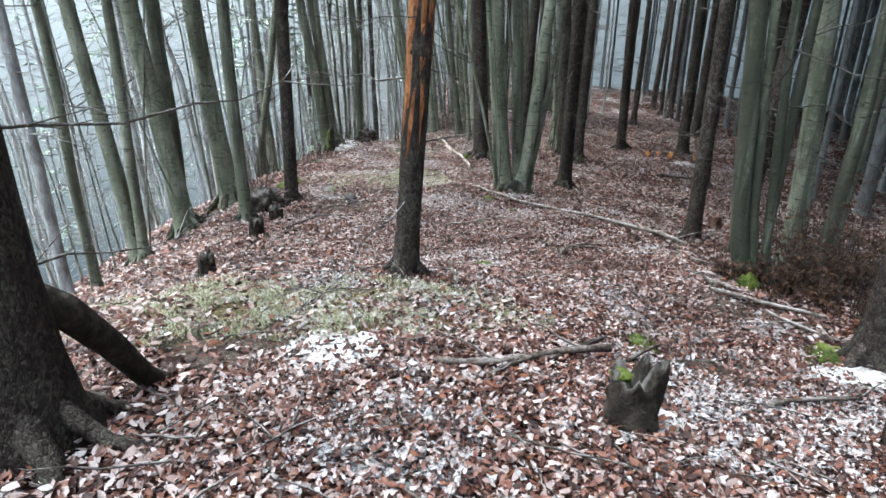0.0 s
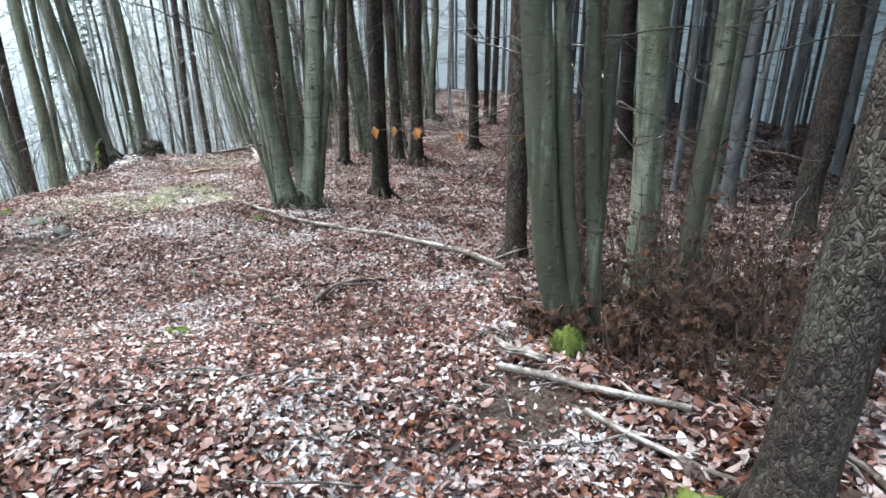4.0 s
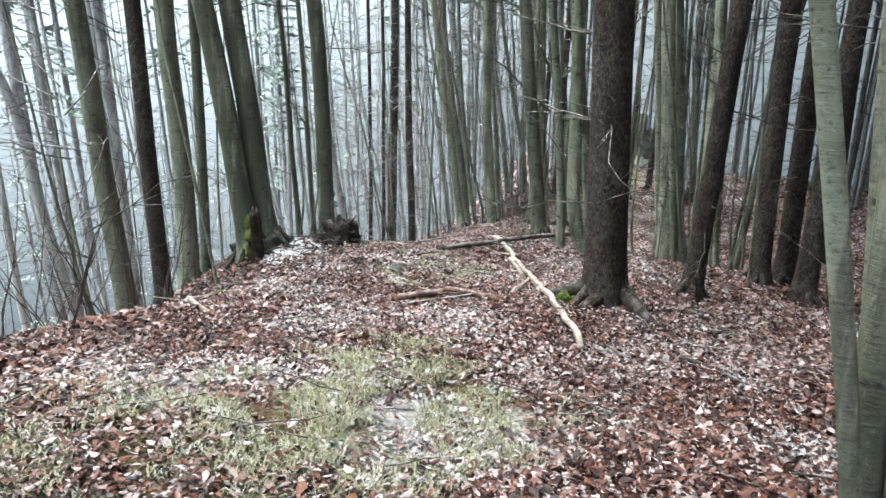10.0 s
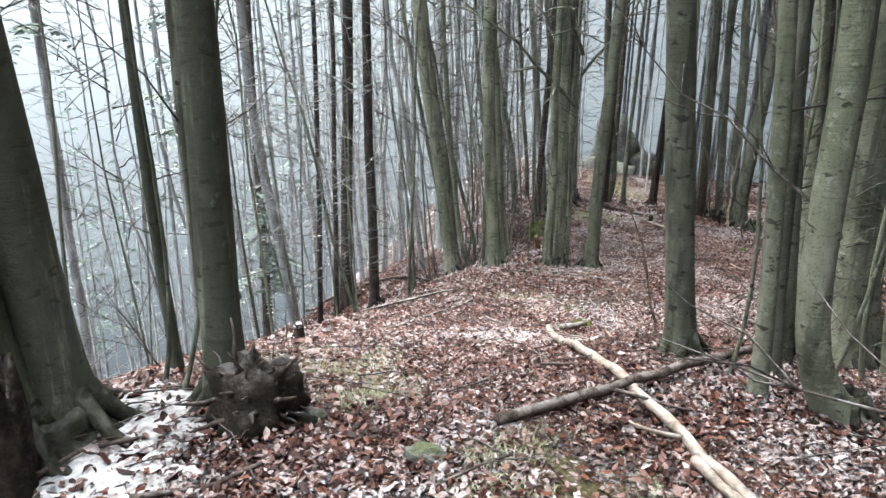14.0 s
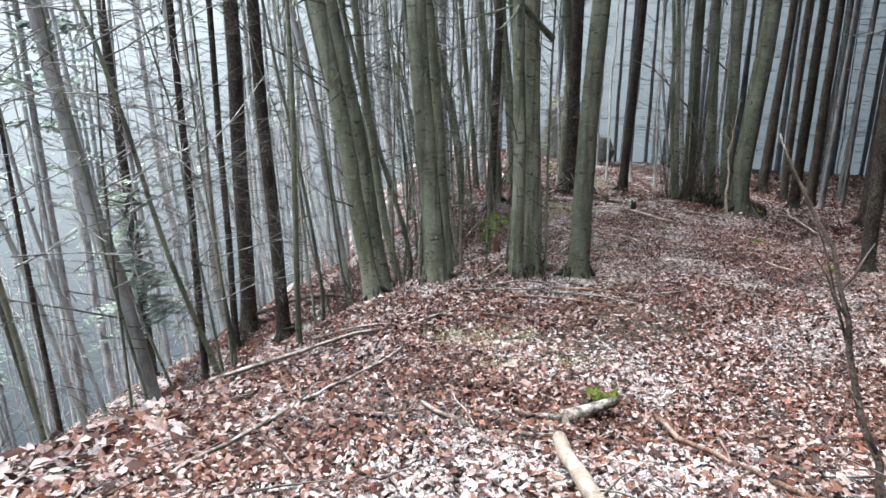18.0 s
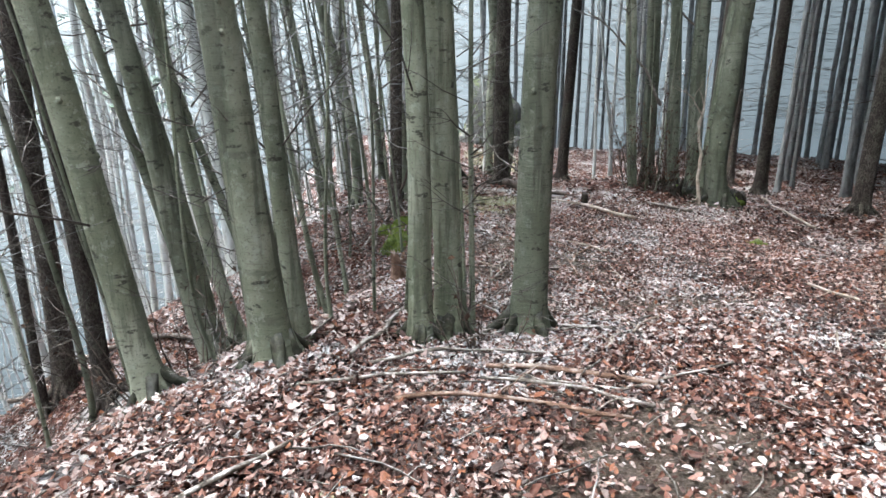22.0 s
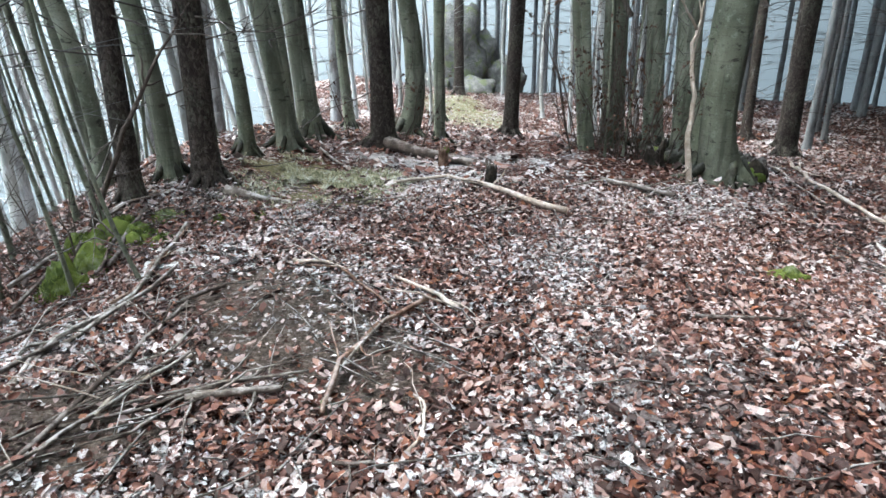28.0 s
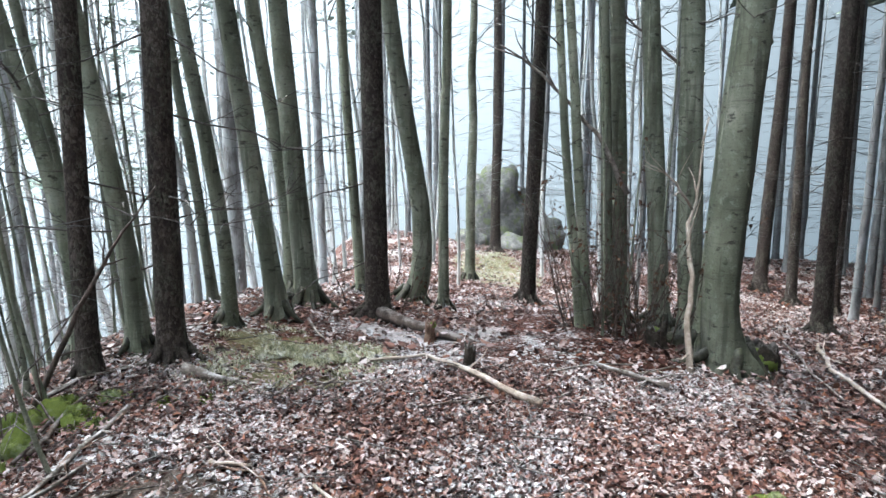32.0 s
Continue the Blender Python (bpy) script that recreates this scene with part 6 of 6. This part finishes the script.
scatter_blades("grass", GRASSY, 13000, 0.075, GRASS, "flattened pale yellow-green winter grass", "grass", 3)


def scatter_twigs(name, count, x0, x1, y0, y1, seed):
    """Thin broken twigs strewn over the litter."""
    rng = random.Random(seed)
    shape = Shape()
    for _ in range(count):
        x, y, a = rng.uniform(x0, x1), rng.uniform(y0, y1), rng.uniform(0, 6.28)
        long = rng.uniform(0.12, 0.6)
        ex, ey = x + math.cos(a) * long, y + math.sin(a) * long
        pts = wavy((x, y, floor_z(x, y) + 0.055), (ex, ey, floor_z(ex, ey) + rng.uniform(0.045, 0.1)), 5, 0.02, rng)
        r = rng.uniform(0.002, 0.006)
        shape.tube(pts, [r, r, r * 0.9, r * 0.7, r * 0.4], 4, 0, 0, 0, False)
    ob = part(name, shape, TWIG)
    return tagged(ob, "thin grey twigs strewn over the litter", "twigs", "", "stuff")


scatter_twigs("fallen_twigs", 1700, -3.5, 6.5, 0.5, 30.0, 9)
scatter_twigs("fallen_twigs", 70, 0.5, 2.4, 25.5, 29.0, 10)


def shoots(x, y, w, count, tall, leaves, label, seed, lean=(0.0, 0.0)):
    """A tuft of thin upright shoots that still carry withered leaves."""
    rng = random.Random(seed)
    owner = thing("beech_shrub", x, y, floor_z(x, y), label, "shrub")
    foliage = Shape()
    for _ in range(count):
        a, d = rng.uniform(0, 6.28), w * math.sqrt(rng.random())
        p = Vector((math.cos(a) * d, math.sin(a) * d, 0.0))
        p.z = floor_z(x + p.x, y + p.y) - owner.location.z - 0.03
        h = tall * rng.uniform(0.5, 1.1)
        q = p + Vector((math.cos(a) * 0.3 * h + lean[0] * h, math.sin(a) * 0.3 * h + lean[1] * h, h))
        line = wavy(p, q, 6, 0.05 * h, rng)
        r = rng.uniform(0.004, 0.009)
        stick, sides = Shape(), Shape()
        stick.tube(line, [r, r * 0.85, r * 0.7, r * 0.5, r * 0.35, r * 0.2], 5, 0, 0, 0, False)
        for _ in range(3):
            i = rng.randint(1, 4)
            e = line[i] + Vector((rng.uniform(-1, 1), rng.uniform(-1, 1), rng.uniform(0, 0.8))) * 0.25 * h
            sides.tube(wavy(line[i], e, 4, 0.02, rng), [r * 0.5, r * 0.4, r * 0.3, r * 0.15], 4, 0, 0, 0, False)
            for _ in range(leaves):
                foliage.leaf(line[i].lerp(e, rng.uniform(0.3, 1.05)), Vector((rng.uniform(-1, 1), rng.uniform(-1, 1), rng.uniform(-1.2, 0.1))).normalized(),
                             Vector((rng.uniform(-1, 1), rng.uniform(-1, 1), 1)).normalized(), rng.uniform(0.032, 0.058), rng.uniform(0.05, 0.3))
        shoot = part("shoot", stick, WOOD["dark"], owner)
        tagged(part("twig_web", sides, WOOD["dark"], shoot), kind="stuff")
    if leaves:
        tagged(part("foliage", foliage, WITHERED, owner), "curled brown leaves", kind="stuff")
    return owner


BROWN = "thicket of shoots with withered brown beech leaves"
for k, (sx, sy, wide, tall) in enumerate(((3.2, 5.35, 0.3, 0.5), (3.65, 5.35, 0.35, 0.6), (4.05, 5.65, 0.4, 0.75), (3.45, 4.95, 0.28, 0.4), (4.5, 5.3, 0.4, 0.7), (2.72, 5.72, 0.12, 0.34), (3.02, 5.5, 0.2, 0.32))):
    shoots(sx, sy, wide, 24, tall, 9, BROWN, 40 + k)
shoots(3.75, 6.1, 0.45, 26, 0.9, 4, BROWN, 1)
shoots(4.3, 5.9, 0.5, 26, 0.9, 4, BROWN, 2)
shoots(3.5, 5.75, 0.3, 16, 0.6, 4, BROWN, 3)
shoots(3.3, 5.72, 0.28, 26, 0.8, 6, BROWN, 25)
shoots(3.55, 6.35, 0.3, 24, 1.2, 6, BROWN, 26)
shoots(3.9, 6.0, 0.35, 26, 1.3, 6, BROWN, 27)
shoots(4.9, 6.4, 0.6, 26, 1.1, 5, BROWN, 21)
shoots(4.1, 5.2, 0.45, 22, 0.8, 5, BROWN, 22)
shoots(4.6, 7.4, 0.6, 22, 1.0, 4, BROWN, 23)
shoots(5.4, 5.6, 0.6, 22, 1.1, 4, BROWN, 24)
shoots(4.6, 30.5, 0.3, 26, 2.0, 4, BROWN, 4)
shoots(5.3, 30.5, 0.4, 24, 1.7, 4, BROWN, 5)
shoots(4.95, 30.45, 0.25, 20, 1.5, 4, BROWN, 28)
shoots(-1.2, 24.6, 0.4, 16, 1.0, 1, "bare shoots on the slope's edge", 6, (-0.2, 0))
shoots(0.7, 23.95, 0.2, 8, 0.6, 1, "bare shoots between beech stems", 7)
shoots(-3.3, 14.3, 0.7, 30, 1.5, 0, "tangle of bare twigs on the crest", 8, (-0.1, 0.1))
shoots(-3.4, 11.9, 0.5, 24, 1.4, 0, "tangle of bare twigs on the crest", 18, (-0.1, 0.1))
shoots(-3.6, 13.2, 0.7, 30, 1.7, 0, "tangle of bare twigs on the crest", 9, (0.1, 0.1))
shoots(-2.9, 18.8, 0.8, 14, 0.7, 0, "bare twigs on the slope's edge", 10, (-0.3, 0))
shoots(1.35, 10.5, 0.2, 12, 0.35, 0, "twiggy regrowth at the clump's foot", 11)
shoots(0.2, 28.6, 0.6, 20, 0.6, 0, "pile of bare brushwood on the crest", 12, (-0.3, 0.2))
shoots(2.6, 31.6, 0.5, 12, 1.1, 2, BROWN, 14)


def leafy_branch():
    """A long bare branch that reaches over the path with a few orange leaves left."""
    rng = random.Random(4)
    a = Vector((2.95, 5.95, -0.42))
    owner = thing("leafy_branch", *a, "thin bare branch with a few orange leaves", "branch")
    line = wavy((0, 0, 0), (-1.14, -0.13, 0.13), 11, 0.018, rng)
    part("stick", Shape().tube(line, [0.006 - 0.00045 * i for i in range(11)], 6), WOOD["dark"], owner)
    for i in (3, 6, 8, 8, 8, 9, 10):
        foliage = Shape()
        foliage.leaf(line[i] + Vector((rng.uniform(-0.04, 0.04), 0, 0.02)), Vector((rng.uniform(-0.4, 0.4), rng.uniform(-0.4, 0.4), -1)).normalized(), Vector((rng.uniform(-0.6, 0.6), -1, 0.2)).normalized(), rng.uniform(0.05, 0.07), 0.15)
        part("leaf", foliage, ORANGE_LEAF, owner, "withered orange leaf", False)


leafy_branch()


def young_fir(x, y, tall, first, label, seed):
    """A thin young conifer with sparse frosted boughs."""
    rng = random.Random(seed)
    owner = thing("young_fir", x, y, floor_z(x, y), label, "tree")
    trunk_part(owner, stem_line((0, 0), None, tall, seed, 0.02), 0.045, tall, 0.3, SPRUCE, 8)
    foliage = Shape()
    for k in range(16):
        h = first + (tall - first) * k / 15
        long = 1.2 * (1 - k / 18)
        for _ in range(4):
            w = rng.uniform(0, 6.28)
            d, side = Vector((math.cos(w), math.sin(w), 0)), Vector((-math.sin(w), math.cos(w), 0))
            for i in range(1, 10):
                u = i / 10
                p = Vector((0, 0, h)) + d * long * u - Vector((0, 0, 0.3 * long * u * u))
                for sgn in (-1, 1):
                    foliage.leaf(p, (d + side * sgn * rng.uniform(0.6, 1.2) + Vector((0, 0, rng.uniform(-0.3, 0.1)))).normalized(), Vector((0, 0, 1)), 0.14 * (1.3 - u) + 0.05, -0.05)
    tagged(part("bough_web", foliage, FROSTED_NEEDLES, owner, "frosted green needles", False), "frosted green needles", kind="stuff")
    return owner


young_fir(-5.6, 25.6, 8.2, 5.2, "slim young fir with frosted green boughs on the slope", 1)
young_fir(-5.66, 28.9, 4.2, 1.7, "small fir with frosted green boughs on the slope", 2)


# rock outcrop where the ridge rises again
outcrop = thing("rock_outcrop", 6.1, 47.5, floor_z(6.1, 47.5), "dark blocky rock outcrop at the end of the ridge", "rock")
for k, (dx, dy, w, d, base, h) in enumerate(((0.0, 0.0, 0.9, 0.8, 0.8, 1.9), (0.75, 0.3, 0.8, 0.7, 0.5, 1.3), (1.6, 0.2, 0.8, 0.7, 0.1, 0.8), (-0.9, -0.4, 0.6, 0.5, 0.0, 0.6), (0.5, -1.0, 0.6, 0.5, 0.0, 0.5))):
    part("boulder", Shape().lump((dx, dy, base), w, d, h, k + 3, 0.3, 1.8, 20, 32, -1, 0.3), ROCK, outcrop)


def long_branch(points, r, label, wood_kind="grey"):
    """One long bare branch through the air, held by a trunk."""
    rng = random.Random(int(points[0][0] * 100))
    owner = thing("bare_branch", *points[0], label, "branch")
    base = Vector(points[0])
    fine = []
    for a, b in zip(points, points[1:]):
        fine += [Vector(a).lerp(Vector(b), i / 4) - base for i in range(4)]
    fine.append(Vector(points[-1]) - base)
    fine = [q + Vector((rng.uniform(-1, 1), rng.uniform(-1, 1), rng.uniform(-1, 1))) * 0.012 for q in fine]
    m = len(fine)
    part("stick", Shape().tube(fine, [r * (1 - 0.75 * i / (m - 1)) for i in range(m)], 7, 0.1), WOOD[wood_kind], owner)
    for _ in range(4):
        i = rng.randint(2, m - 2)
        end = fine[i] + (fine[i] - fine[i - 2]) + Vector((rng.uniform(-0.2, 0.2), rng.uniform(-0.2, 0.2), rng.uniform(-0.2, 0.2)))
        part("side_twig", Shape().tube(wavy(fine[i], end, 4, 0.02, rng), [r * 0.4, r * 0.32, r * 0.22, r * 0.1], 5), WOOD[wood_kind], owner)


long_branch([(0.87, 14.80, -0.9), (0.37, 15.00, -0.85), (-0.10, 15.10, -0.72)], 0.014, "dead branch of the stout spruce")
long_branch([(0.85, 14.75, -1.62), (0.40, 15.00, -1.5), (0.03, 15.10, -1.38)], 0.013, "dead branch of the stout spruce")
long_branch([(0.85, 14.75, -1.75), (0.63, 14.80, -1.76), (0.46, 14.90, -1.68)], 0.009, "short dead branch of the stout spruce")
long_branch([(0.9, 14.75, -1.55), (0.75, 15.5, -1.52), (0.17, 15.85, -1.46)], 0.01, "long thin dead branch of the stout spruce")
long_branch([(0.9, 14.75, -1.85), (0.88, 15.5, -1.84), (0.58, 15.77, -1.77)], 0.008, "long thin dead branch of the stout spruce")
long_branch([(5.0, 30.6, -4.3), (4.73, 30.68, -3.75), (4.21, 30.81, -3.17), (3.81, 30.88, -2.9)], 0.028, "arching bare branch of the beech thicket")
long_branch([(5.62, 30.7, -3.2), (5.19, 31.0, -2.72), (4.7, 31.1, -2.4)], 0.02, "arching bare branch of the beech thicket", "dark")
long_branch([(0.48, 28.6, -5.45), (0.77, 28.69, -4.84), (1.0, 28.74, -4.45), (1.25, 28.85, -4.05)], 0.022, "dead pole leaning against a spruce", "dark")
long_branch([(0.59, 18.84, -3.9), (0.5, 19.0, -3.5), (0.43, 19.12, -3.1), (0.32, 19.31, -2.78)], 0.014, "bare broken stick standing beside the path", "dark")
long_branch([(5.28, 29.6, -5.75), (5.29, 29.74, -5.36), (5.36, 29.89, -4.95), (5.38, 30.06, -4.5), (5.49, 30.14, -4.28), (5.6, 30.3, -3.6)], 0.032, "crooked barkless dead stem in the beech clump", "pale")
long_branch([(5.42, 30.1, -4.38), (5.2, 30.1, -4.1), (4.95, 30.05, -3.95)], 0.014, "broken side branch of the dead stem", "pale")
